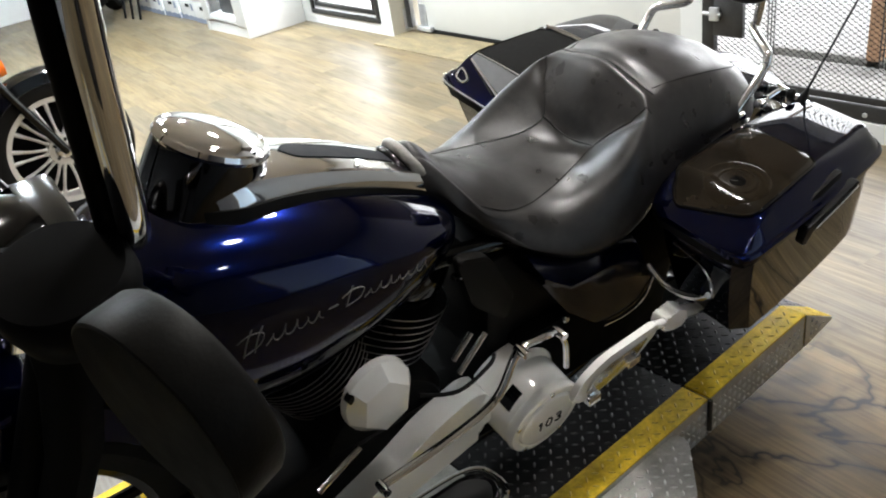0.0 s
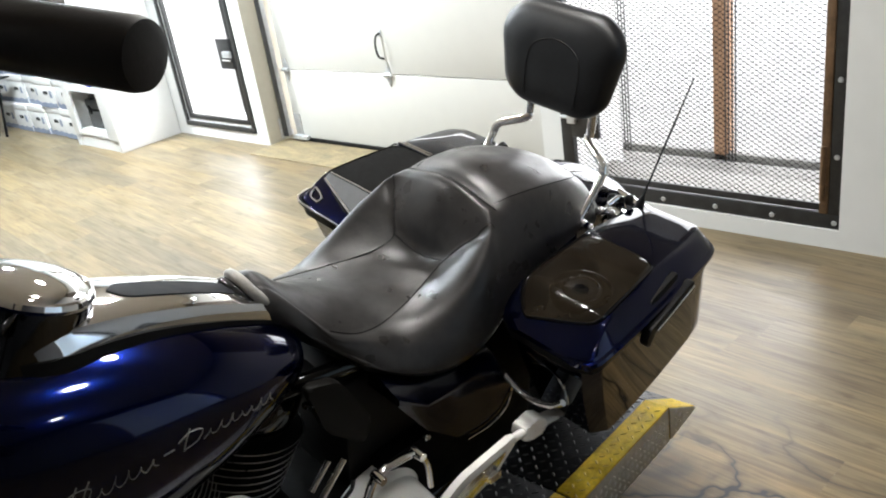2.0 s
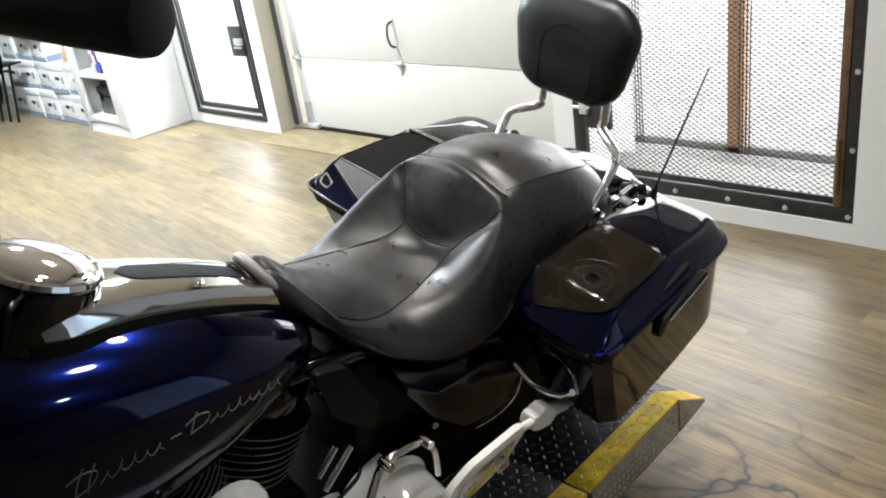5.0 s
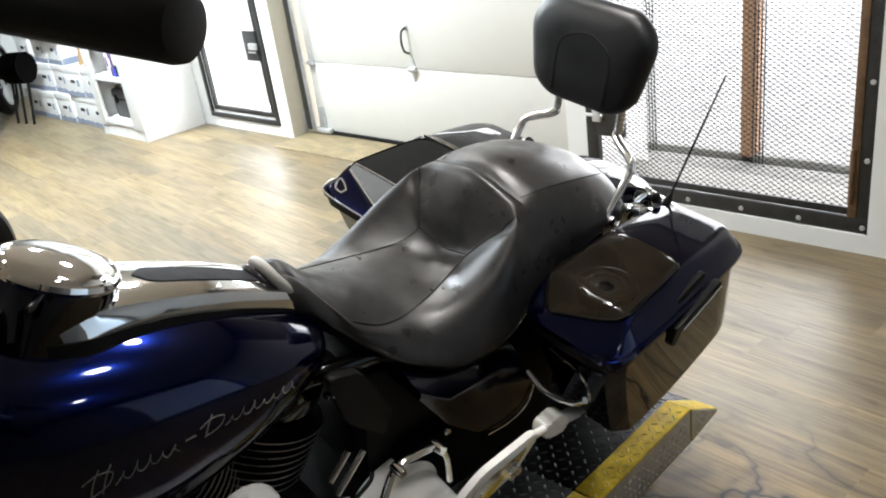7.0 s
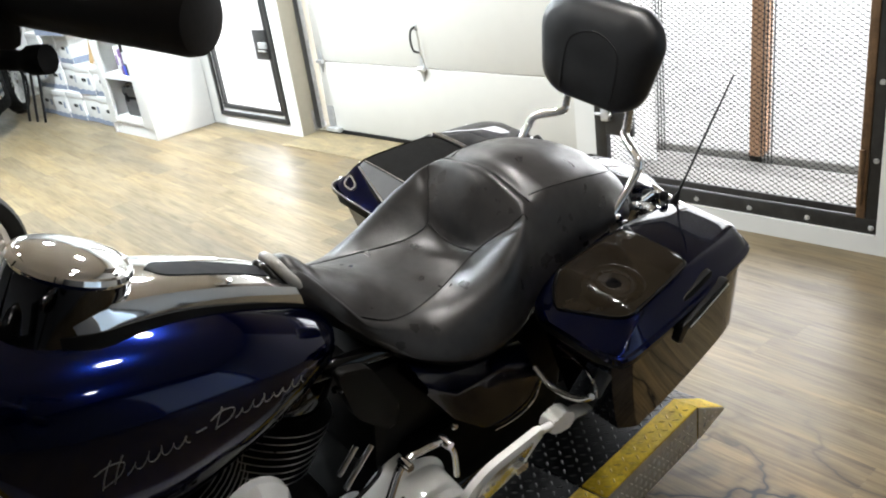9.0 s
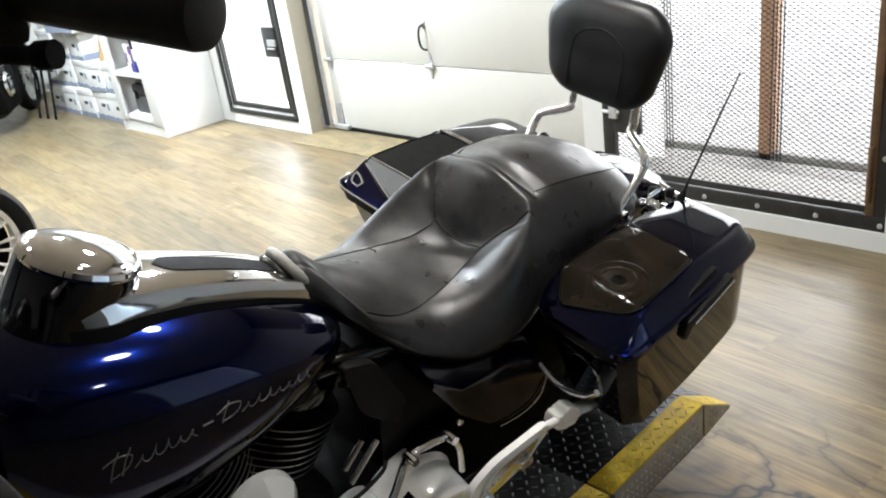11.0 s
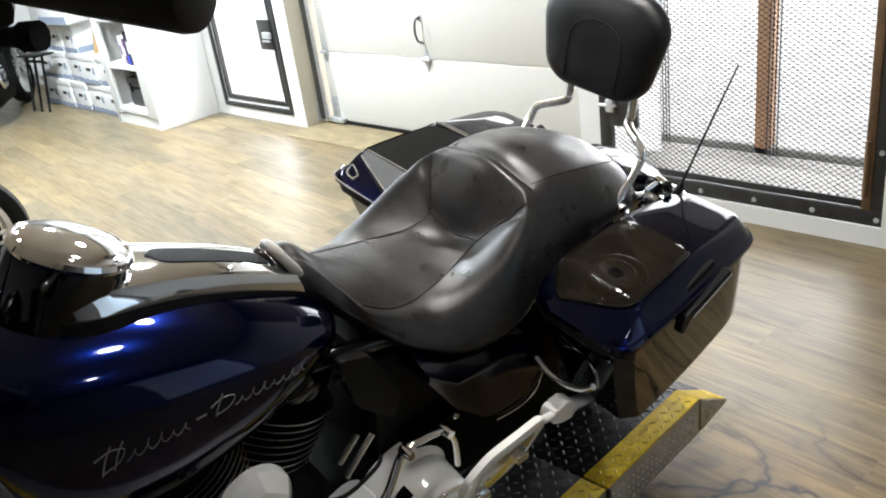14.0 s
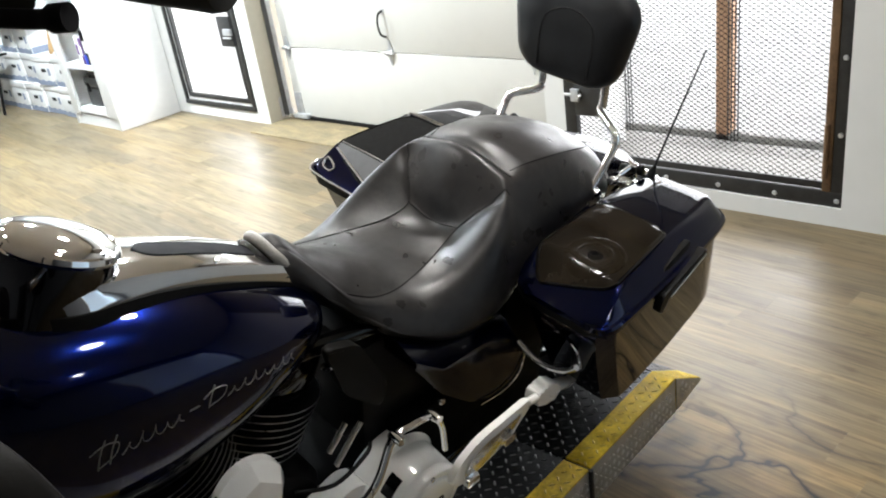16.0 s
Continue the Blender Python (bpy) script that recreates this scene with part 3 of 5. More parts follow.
def lugs(fn, u0, u1, v0, v1, pitch=0.025, bm=None, ok=None):
    """Raised tread lugs, alternately crossed, on the surface fn(u, v, height)."""
    out = bm or bmesh.new()
    nu, nv = int((u1 - u0) / pitch), int((v1 - v0) / pitch)
    for i in range(nu):
        for j in range(nv):
            cu, cv = u0 + (i + 0.5) * pitch, v0 + (j + 0.5) * pitch
            if ok and not ok(cu, cv):
                continue
            s = 1 if (i + j) % 2 else -1
            a, b = pitch * 0.37, pitch * 0.11
            d, e = (0.707, 0.707 * s), (-0.707 * s, 0.707)
            base = [out.verts.new(fn(cu + d[0] * p + e[0] * q, cv + d[1] * p + e[1] * q, 0)) for p, q in ((-a, 0), (-a * 0.4, -b), (a * 0.4, -b), (a, 0), (a * 0.4, b), (-a * 0.4, b))]
            top = [out.verts.new(fn(cu + d[0] * p, cv + d[1] * p, 0.0022)) for p in (-a * 0.6, a * 0.6)]
            out.faces.new((base[0], base[1], top[0]))
            out.faces.new((base[1], base[2], top[1], top[0]))
            out.faces.new((base[2], base[3], top[1]))
            out.faces.new((base[3], base[4], top[1]))
            out.faces.new((base[4], base[5], top[0], top[1]))
            out.faces.new((base[5], base[0], top[0]))
    return out


def lift():
    l = thing("motorcycle_lift", "low motorcycle lift with black tread deck and worn yellow edges", "motorcycle lift")
    y0, y1, yb = -0.272, 0.56, -0.205
    xa, xm, xr, xt = -2.1, 0.528, 0.94, 1.078
    part("front_plate", box(xa, 0.006, yb, y1 - 0.067, DECK - 0.05, DECK, 0.002), TREADM, l, "bare aluminium tread plate")
    part("front_deck", box(0.01, xm - 0.004, yb, y1 - 0.067, DECK - 0.05, DECK, 0.002), TREAD, l)
    part("rear_deck", box(xm + 0.004, xr, yb, y1 - 0.067, DECK - 0.05, DECK, 0.002), TREAD, l)
    part("deck_tread", lugs(lambda u, v, h: V(u, v, DECK + h), 0.012, xr, yb, y1 - 0.067), DARKLUG, l)["kind"] = "stuff"
    for s, (a, b) in enumerate(((y0, yb), (y1 - 0.067, y1))):
        for x0, x1 in ((xa, xm - 0.004), (xm + 0.004, xr)):
            part("yellow_edge", box(x0, x1, a, b, DECK - 0.004, DECK + 0.0015, 0.001), YELLOW, l, "worn yellow painted edge")
            yo = a if s == 0 else b - 0.006
            part("side_plate", box(x0, x1, yo, yo + 0.006, DECK - 0.105, DECK - 0.004, 0.001), TREADM, l, "bare aluminium tread plate side")
        part("yellow_tread", lugs(lambda u, v, h: V(u, v, DECK + 0.0015 + h), -0.5, xr, a + 0.004, b), YELLUG, l)["kind"] = "stuff"
    part("side_tread", lugs(lambda u, v, h: V(u, y0 - 0.0005 - 1.6 * h - (0.003 if u > xr - 0.006 else 0), v), -0.2, 1.078, DECK - 0.1, DECK - 0.004, 0.02, ok=lambda u, v: u < xr - 0.012 or (u > xr + 0.012 and DECK - 0.095 + (u - xr) * 0.1 < v < DECK - 0.012 - (u - xr) * 0.565)), BARELUG, l)["kind"] = "stuff"
    # end flap that slopes down to the rear
    zt = DECK - 0.078
    for a, b, m_, lab in ((y0, yb, YELLOW, "worn yellow end of the ramp"), (yb, y1 - 0.067, TREAD, ""), (y1 - 0.067, y1, YELLOW, "worn yellow end of the ramp")):
        part("ramp_flap", slab([(xr + 0.002, DECK), (xt, zt), (xt, zt - 0.01), (xr + 0.002, DECK - 0.1)], lambda u, v, w, a=a: V(u, a + w, v), b - a), m_, l, lab)
    part("flap_side", slab([(xr + 0.002, DECK - 0.003), (xt, zt - 0.003), (xt, zt - 0.01), (xr + 0.002, DECK - 0.1)], lambda u, v, w: V(u, y0 - 0.003 + w, v), 0.003), TREADM, l, "bare aluminium side of the ramp")
    part("flap_tread", lugs(lambda u, v, h: V(u, v, DECK + (u - xr) * (zt - DECK) / (xt - xr) + h), xr + 0.006, xt - 0.004, yb, y1 - 0.07), DARKLUG, l)["kind"] = "stuff"
    part("flap_tread", lugs(lambda u, v, h: V(u, v, DECK + (u - xr) * (zt - DECK) / (xt - xr) + h), xr + 0.004, xt - 0.004, y0 + 0.003, yb), YELLUG, l)["kind"] = "stuff"
    part("joint_strip", box(xm - 0.004, xm + 0.004, y0 + 0.002, y1, DECK - 0.09, DECK - 0.006), RUBBER, l)
    part("hinge_pin", tube([(xm, y0 - 0.002, DECK - 0.09), (xm, y0 - 0.004, DECK - 0.002)], 0.006), BLACKSTEEL, l)
    # side wing at deck height
    wing = rounded([(-2.0, -0.30), (0.40, -0.30), (0.40, -0.335), (0.27, -0.45), (-2.0, -0.45)], 0.03)
    part("side_wing", slab(wing, lambda u, v, w: V(u, v + 0.026, DECK - 0.012 - w), 0.006), TREADM, l, "bare aluminium tread plate wing")
    part("wing_tread", lugs(lambda u, v, h: V(u, v, DECK - 0.012 + h), -0.4, 0.39, -0.42, -0.276, 0.022, ok=lambda u, v: v > -0.31 - (0.40 - u) * 0.85), BARELUG, l)["kind"] = "stuff"
    # understructure
    for x in (-1.6, 0.3):
        part("base_beam", box(x, x + 0.08, y0 + 0.05, y1 - 0.05, 0.0, 0.05, 0.004), BLACKSTEEL, l)
        part("stand_leg", box(x + 0.01, x + 0.07, y0 + 0.12, y0 + 0.18, 0.05, DECK - 0.05, 0.003), BLACKSTEEL, l)
        part("stand_leg", box(x + 0.01, x + 0.07, y1 - 0.18, y1 - 0.12, 0.05, DECK - 0.05, 0.003), BLACKSTEEL, l)
    return l


lift()


# ---- the motorcycle (own frame: x to its rear, y to its right, z up) ----
BIKE = pose(-0.006, 0.1326, 0.2493, 12, 0, -4.5)
bike = thing("motorcycle", "dark blue touring motorcycle with black leather seat and hard saddlebags", "motorcycle", BIKE)

# the seat: height of the middle, then the panel seam, the shoulder, the widest edge and the hem
SEAT_Z = [(-0.01, 0.765), (0.03, 0.78), (0.08, 0.732), (0.14, 0.69), (0.22, 0.653), (0.30, 0.636), (0.36, 0.632), (0.395, 0.637), (0.41, 0.65), (0.425, 0.69), (0.45, 0.742), (0.47, 0.773), (0.484, 0.786), (0.495, 0.785), (0.503, 0.778), (0.511, 0.785), (0.53, 0.793), (0.58, 0.796), (0.65, 0.783), (0.75, 0.752), (0.83, 0.70), (0.89, 0.63)]
SEAM_Y = [(-0.01, 0.02), (0.03, 0.032), (0.08, 0.07), (0.104, 0.1), (0.17, 0.118), (0.264, 0.103), (0.348, 0.078), (0.407, 0.071), (0.43, 0.094), (0.457, 0.122), (0.478, 0.09), (0.5, 0.088), (0.55, 0.09), (0.65, 0.095), (0.75, 0.085), (0.83, 0.07), (0.89, 0.04)]
SEAM_Z = [(-0.01, 0.76), (0.03, 0.768), (0.08, 0.705), (0.104, 0.672), (0.17, 0.645), (0.264, 0.638), (0.348, 0.641), (0.407, 0.661), (0.43, 0.694), (0.457, 0.731), (0.478, 0.768), (0.494, 0.769), (0.502, 0.763), (0.511, 0.769), (0.55, 0.778), (0.65, 0.768), (0.75, 0.738), (0.83, 0.688), (0.89, 0.626)]
RIDGE_Y = [(-0.01, 0.035), (0.03, 0.052), (0.08, 0.085), (0.104, 0.118), (0.17, 0.152), (0.22, 0.165), (0.30, 0.172), (0.36, 0.172), (0.40, 0.168), (0.425, 0.163), (0.45, 0.157), (0.478, 0.142), (0.50, 0.14), (0.55, 0.14), (0.65, 0.137), (0.75, 0.122), (0.83, 0.104), (0.89, 0.06)]
RIDGE_Z = [(-0.01, 0.75), (0.03, 0.752), (0.08, 0.69), (0.104, 0.655), (0.17, 0.627), (0.22, 0.62), (0.30, 0.642), (0.36, 0.672), (0.40, 0.697), (0.425, 0.713), (0.45, 0.728), (0.478, 0.741), (0.50, 0.742), (0.55, 0.746), (0.65, 0.738), (0.75, 0.712), (0.83, 0.668), (0.89, 0.62)]
SEAT_W = [(-0.01, 0.045), (0.03, 0.063), (0.08, 0.1), (0.14, 0.158), (0.22, 0.2), (0.30, 0.214), (0.38, 0.214), (0.45, 0.2), (0.52, 0.186), (0.65, 0.172), (0.76, 0.158), (0.83, 0.135), (0.89, 0.08)]
EDGE_Z = [(-0.01, 0.735), (0.03, 0.725), (0.08, 0.66), (0.14, 0.605), (0.22, 0.575), (0.30, 0.57), (0.40, 0.59), (0.50, 0.62), (0.65, 0.645), (0.75, 0.65), (0.83, 0.63), (0.89, 0.61)]
SEAT_B = [(-0.01, 0.715), (0.05, 0.69), (0.12, 0.63), (0.2, 0.57), (0.3, 0.535), (0.4, 0.54), (0.5, 0.57), (0.65, 0.59), (0.89, 0.6)]


def seat_point(x, q, lift_=0.0):
    """q runs from -4 at the left hem over 0 in the middle to 4 at the right hem; 1 is the panel seam, 2 the shoulder."""
    a, sg = abs(q), -1 if q < 0 else 1
    w = curve(SEAT_W, x)
    pts = [(0.0, curve(SEAT_Z, x)), (curve(SEAM_Y, x), curve(SEAM_Z, x)), (curve(RIDGE_Y, x), curve(RIDGE_Z, x)), (w, curve(EDGE_Z, x)), (w * 0.95, curve(SEAT_B, x))]
    ext = [(-pts[1][0], pts[1][1])] + pts + [(w * 0.7, pts[4][1] - 0.02)]
    i = min(3, int(a))
    t = a - i
    k = [0.5 * (-t + 2 * t * t - t**3), 0.5 * (2 - 5 * t * t + 3 * t**3), 0.5 * (t + 4 * t * t - 3 * t**3), 0.5 * (t**3 - t * t)]
    y = sum(c * e[0] for c, e in zip(k, ext[i : i + 4]))
    z = sum(c * e[1] for c, e in zip(k, ext[i : i + 4]))
    # panel seams pull the cover in a little
    if x < 0.46:
        z -= 0.0022 * math.exp(-(((a - 1) / 0.1) ** 2))
    return V(x, sg * y, z + lift_)


def seat():
    xs = [-0.01 + 0.90 * i / 150 for i in range(151)]
    n = 36
    rings = []
    for x in xs:
        r = [seat_point(x, 4 - 8 * i / (2 * n)) for i in range(2 * n + 1)]
        zb, w = curve(SEAT_B, x), curve(SEAT_W, x)
        r += [V(x, -w * 0.88, zb - 0.025), V(x, w * 0.88, zb - 0.025)]
        rings.append(r)
    s = part("seat", loft(rings), LEATHER, bike, "black two-up leather seat with stitched panels and worn sheen", 60)

    def seam(pts, r=0.0013):
        part("seam", tube([seat_point(x, q, 0.0008) for x, q in pts], r, 6, 5), STITCH, s)

    for g in (-1, 1):
        seam([(x, g * 1.0) for x in (0.105, 0.15, 0.20, 0.25, 0.30, 0.35, 0.39, 0.407, 0.42, 0.435, 0.45, 0.457)])
        seam([(0.457, g * 1.0), (0.463, g * 1.3), (0.468, g * 1.7), (0.472, g * 2.0)])
        seam([(0.51, g * 1.35), (0.56, g * 1.5), (0.65, g * 1.55), (0.74, g * 1.5), (0.80, g * 1.1), (0.825, g * 0.5), (0.83, 0.0)])
    seam([(0.499, q / 10) for q in range(-16, 17, 2)], 0.0026)
    seam([(0.407, q / 10) for q in range(-10, 11, 2)], 0.0016)
    # nose: black lip under a bright rolled edge
    arc = [(0.012, -0.046, 0.738), (-0.006, -0.036, 0.764), (-0.012, -0.018, 0.777), (-0.013, 0.0, 0.78), (-0.012, 0.018, 0.777), (-0.006, 0.036, 0.764), (0.012, 0.046, 0.738)]
    part("nose_trim", tube([V(*p) + V(0.014, 0, 0.0025) for p in arc], 0.0095), NOSEM, s, "pale grey rolled seat nose")
    part("nose_lip", tube([V(*p) + V(-0.002, 0, -0.006) for p in arc], 0.0095), GLOSSB, s, "black lip under the seat nose")
    return s


seat()

TANK_T = [(-0.56, 0.80), (-0.5, 0.845), (-0.42, 0.858), (-0.3, 0.845), (-0.2, 0.82), (-0.1, 0.778), (0.0, 0.725), (0.06, 0.685)]
TANK_B = [(-0.56, 0.60), (-0.5, 0.54), (-0.4, 0.495), (-0.3, 0.49), (-0.2, 0.515), (-0.1, 0.555), (0.0, 0.60), (0.06, 0.63)]
TANK_W = [(-0.56, 0.06), (-0.5, 0.13), (-0.42, 0.172), (-0.3, 0.19), (-0.2, 0.19), (-0.1, 0.178), (0.0, 0.145), (0.04, 0.115), (0.06, 0.07)]


def tank_point(x, a, off=0.0):
    w, zt, zb = curve(TANK_W, x), curve(TANK_T, x), curve(TANK_B, x)
    c, s = math.cos(a), math.sin(a)
    zm = zb + (zt - zb) * 0.52
    y = (w + off) * math.copysign(abs(c) ** 0.86, c)
    z = zm + ((zt - zm) if s > 0 else (zm - zb)) * math.copysign(abs(s) ** 0.8, s)
    return V(x, y, z)


def tank():
    rings = [[tank_point(-0.56 + 0.62 * i / 44, 2 * math.pi * q / 56) for q in range(56)] for i in range(45)]
    t = part("fuel_tank", loft(rings), PAINT, bike, "deep blue pearl fuel tank with a silver script badge", 60)
    # badge: an illegible flourish of silver strokes along the flank
    random.seed(4)
    base = [(-0.39, -0.010), (-0.30, -0.027), (-0.22, -0.031), (-0.14, -0.027), (-0.05, -0.004)]

    def on_flank(x, up):
        return tank_point(x + up * 0.55, math.pi * (1.012 + curve(base, x)) - up * 7.0, 0.0006)

    def flourish(x0, x1, n, h):
        """One flowing looped line of the script."""
        pts = []
        for k in range(n * 6 + 1):
            f = k / (n * 6)
            a = 2 * math.pi * n * f
            hh = h * (1.0 + 0.7 * math.sin(n * f * 2.3 + x0 * 40) ** 4)
            pts.append(on_flank(x0 + (x1 - x0) * f + 0.0035 * math.sin(a), hh * (0.5 - 0.5 * math.cos(a))))
        part("badge_stroke", tube(pts, 0.0011, 5, 2, flat=0.5), SCRIPT, t, "silver badge stroke")

    for x0, bars in ((-0.385, ((0.0, 0.004), (0.016, 0.02))), (-0.222, ((0.0, 0.002),))):
        for a, b in bars:
            part("badge_stroke", tube([on_flank(x0 + a, -0.001), on_flank(x0 + (a + b) / 2, 0.011), on_flank(x0 + b + 0.002, 0.023)], 0.0015, 6, 4, flat=0.5), SCRIPT, t, "silver badge stroke")
        part("badge_stroke", tube([on_flank(x0 - 0.012, 0.012), on_flank(x0 + 0.005, 0.018), on_flank(x0 + 0.026, 0.014), on_flank(x0 + 0.022, 0.003), on_flank(x0 + 0.002, 0.0)], 0.0012, 6, 4, flat=0.5), SCRIPT, t, "silver badge stroke")
    flourish(-0.352, -0.262, 5, 0.0085)
    flourish(-0.19, -0.06, 7, 0.0085)
    part("badge_bar", tube([on_flank(-0.255 + 0.008 * k, 0.007) for k in range(3)], 0.0012, 6, 2), SCRIPT, t)
    part("tank_edge", tube([tank_point(-0.30 + 0.33 * k / 8, -math.pi / 2 - 0.35, 0.002) for k in range(9)], 0.005, 8), CHROME, t, "chrome lower tank edge")
    return t


tank()


def console():
    c = part("console", bmesh_console(), CHROME, bike, "chrome tank console")
    rings = []
    for i in range(24):
        x = -0.395 + 0.44 * i / 23
        w = (math.sqrt(max(0.001, 0.1**2 - (x + 0.305) ** 2)) if x < -0.305 else 0.1 - (x + 0.305) * 0.12) + 0.004
        z = curve(TANK_T, x)
        rings.append([V(x, w, z - 0.03), V(x, w * 0.9, z + 0.004), V(x, -w * 0.9, z + 0.004), V(x, -w, z - 0.03)])
    # black band between console and tank
    part("console_band", loft(rings), RUBBER, c, "black band under the console")
    lo, hi = [(-0.205, 0.0), (-0.19, -0.018), (-0.17, -0.024), (-0.03, -0.027), (-0.012, -0.022), (-0.004, -0.01)], [(-0.205, 0.004), (-0.19, 0.02), (-0.17, 0.022), (-0.03, 0.012), (-0.012, 0.008), (-0.004, -0.004)]
    strip = []
    for k in range(41):
        x = -0.205 + 0.201 * k / 40
        a, b, z = curve(lo, x), curve(hi, x), console_z(x)
        strip.append([V(x, a, z - 0.006), V(x, a, z + 0.0012), V(x, (a + b) / 2, z + 0.0026), V(x, b, z + 0.0012), V(x, b, z - 0.006)])
    part("console_inlay", loft(strip), INLAY, c, "dark matt inlay strip")
    n = V(0.42, 0, 0.91).normalized()
    o = V(-0.298, 0.004, 0.916)
    part("speedometer_bezel", lathe([(0.065, -0.01), (0.0805, -0.011), (0.083, -0.005), (0.08, 0.002), (0.0755, 0.0035), (0.0725, 0.0)], o, n, 48), CHROME, c, "chrome bezel")
    # dark reflection on the housing is put into its metal colour
    part("speedometer_housing", lathe([(0.09, -0.1), (0.087, -0.06), (0.082, -0.02), (0.079, -0.008), (0.0, -0.008)], o, n, 48), DARKENED_CHROME, c, "chrome housing under the bezel, dark reflection painted in")
    part("speedometer_glass", lathe([(0.0745, -0.002), (0.0715, 0.0045), (0.06, 0.0095), (0.042, 0.0135), (0.02, 0.016), (0.0, 0.0168)], o, n, 48), CHROME, c, "polished domed cap", 60)
    part("screw", lathe([(0, 0), (0.005, 0), (0.004, 0.003), (0, 0.0035)], (-0.1, -0.045, console_z(-0.1) - 0.004), (0, -0.4, 1), 10), SATIN, c)
    return c


def console_z(x):
    return curve([(-0.4, 0.90), (-0.3, 0.885), (-0.22, 0.862), (-0.1, 0.815), (0.0, 0.764), (0.035, 0.745)], x)


def bmesh_console():
    rings = []
    for i in range(28):
        x = -0.40 + 0.435 * i / 27
        if x < -0.2:
            w = math.sqrt(max(0.0004, 0.089**2 - (x + 0.305) ** 2)) if x < -0.305 else 0.089 - (x + 0.305) * 0.14
        else:
            w = curve([(-0.2, 0.0745), (-0.1, 0.066), (0.035, 0.056)], x)
        zt, zb = console_z(x), curve(TANK_T, x) - 0.035
        rings.append([V(x, w * 1.06, zb), V(x, w, zt - 0.024), V(x, w * 0.86, zt - 0.008), V(x, w * 0.5, zt - 0.001), V(x, 0, zt), V(x, -w * 0.5, zt - 0.001), V(x, -w * 0.86, zt - 0.008), V(x, -w, zt - 0.024), V(x, -w * 1.06, zb)])
    return loft(rings)


console()


def pad_shape():
    out = rounded([(-0.121, 0.03), (-0.148, 0.165), (-0.1, 0.22), (0.122, 0.222), (0.18, 0.168), (0.15, 0.03), (0.1, -0.002), (-0.075, -0.002)], 0.06, 8)
    rings = []
    for k, w in ((0.2, -0.006), (0.55, -0.005), (0.82, 0.0), (0.92, 0.007), (0.975, 0.018), (1.0, 0.03), (0.985, 0.043), (0.94, 0.051), (0.8, 0.055), (0.3, 0.056)):
        rings.append([V(0.80 + w + (0.105 + (v - 0.105) * k) * 0.12, 0.006 + (u - 0.006) * k, 0.83 + 0.105 + (v - 0.105) * k) for u, v in out])
    return loft(rings)


def backrest():
    b = part("backrest", pad_shape(), VINYL, bike, "padded black leather passenger backrest", 60)
    arch = [(-0.062, 0.025), (-0.064, 0.10), (-0.05, 0.14), (0.006, 0.16), (0.062, 0.14), (0.076, 0.10), (0.074, 0.025)]
    part("seam", tube([V(0.7955 + v * 0.12, u, 0.83 + v) for u, v in arch], 0.0022, 6, 6), STITCH, b)
    for s in (-1, 1):
        part("upright", tube([(0.845, s * 0.085, 0.86), (0.842, s * 0.086, 0.80), (0.832, s * 0.09, 0.782), (0.81, s * 0.143, 0.76), (0.803, s * 0.154, 0.746), (0.792, s * 0.156, 0.726), (0.74, s * 0.153, 0.66), (0.68, s * 0.155, 0.61)], 0.0095, 12), BRIGHT, b, "chrome upright")
        part("dock_clamp", box(0.62, 0.70, s * 0.155 - 0.012, s * 0.155 + 0.012, 0.585, 0.625, 0.005), CHROME, b)
        br = part("dock_bracket", slab(rounded([(0.66, 0.598), (0.70, 0.622), (0.78, 0.64), (0.86, 0.635), (0.88, 0.61), (0.8, 0.595)], 0.01), lambda u, v, w, s=s: V(u, s * (0.142 + w), v), 0.006, 0.002), GLOSSB, b, "black docking bracket")
        for x, z in ((0.735, 0.648), (0.76, 0.625), (0.80, 0.652)):
            part("dock_bolt", lathe([(0, -0.012), (0.007, -0.012), (0.01, -0.004), (0.01, 0.006), (0.006, 0.012), (0, 0.012)], (x, s * 0.163, z), (0, s, 0.3), 12), CHROME, br)
        kb = part("dock_knob", lathe([(0, -0.03), (0.008, -0.03), (0.013, -0.026), (0.013, -0.012), (0.007, -0.008), (0.007, 0.008), (0.012, 0.012), (0.012, 0.024), (0, 0.028)], (0.865, s * 0.17, 0.658), (0.3, s, 0.2), 16), PLASTIC, b, "black docking knob")
        part("knob_stem", tube([(0.83, s * 0.16, 0.655), (0.862, s * 0.168, 0.665), (0.875, s * 0.172, 0.635)], 0.005, 8), CHROME, kb)
        part("release_lever", tube([(0.80, s * 0.166, 0.612), (0.84, s * 0.172, 0.628), (0.87, s * 0.18, 0.625), (0.9, s * 0.182, 0.605)], [0.006, 0.011, 0.013, 0.006], 10, flat=0.5), CHROME, b, "chrome release lever")
        part("dock_post", lathe([(0, -0.02), (0.012, -0.02), (0.016, 0), (0.012, 0.02), (0, 0.02)], (0.83, s * 0.175, 0.64), (0, 1, 0), 16), SATIN, b)
    return b


backrest()


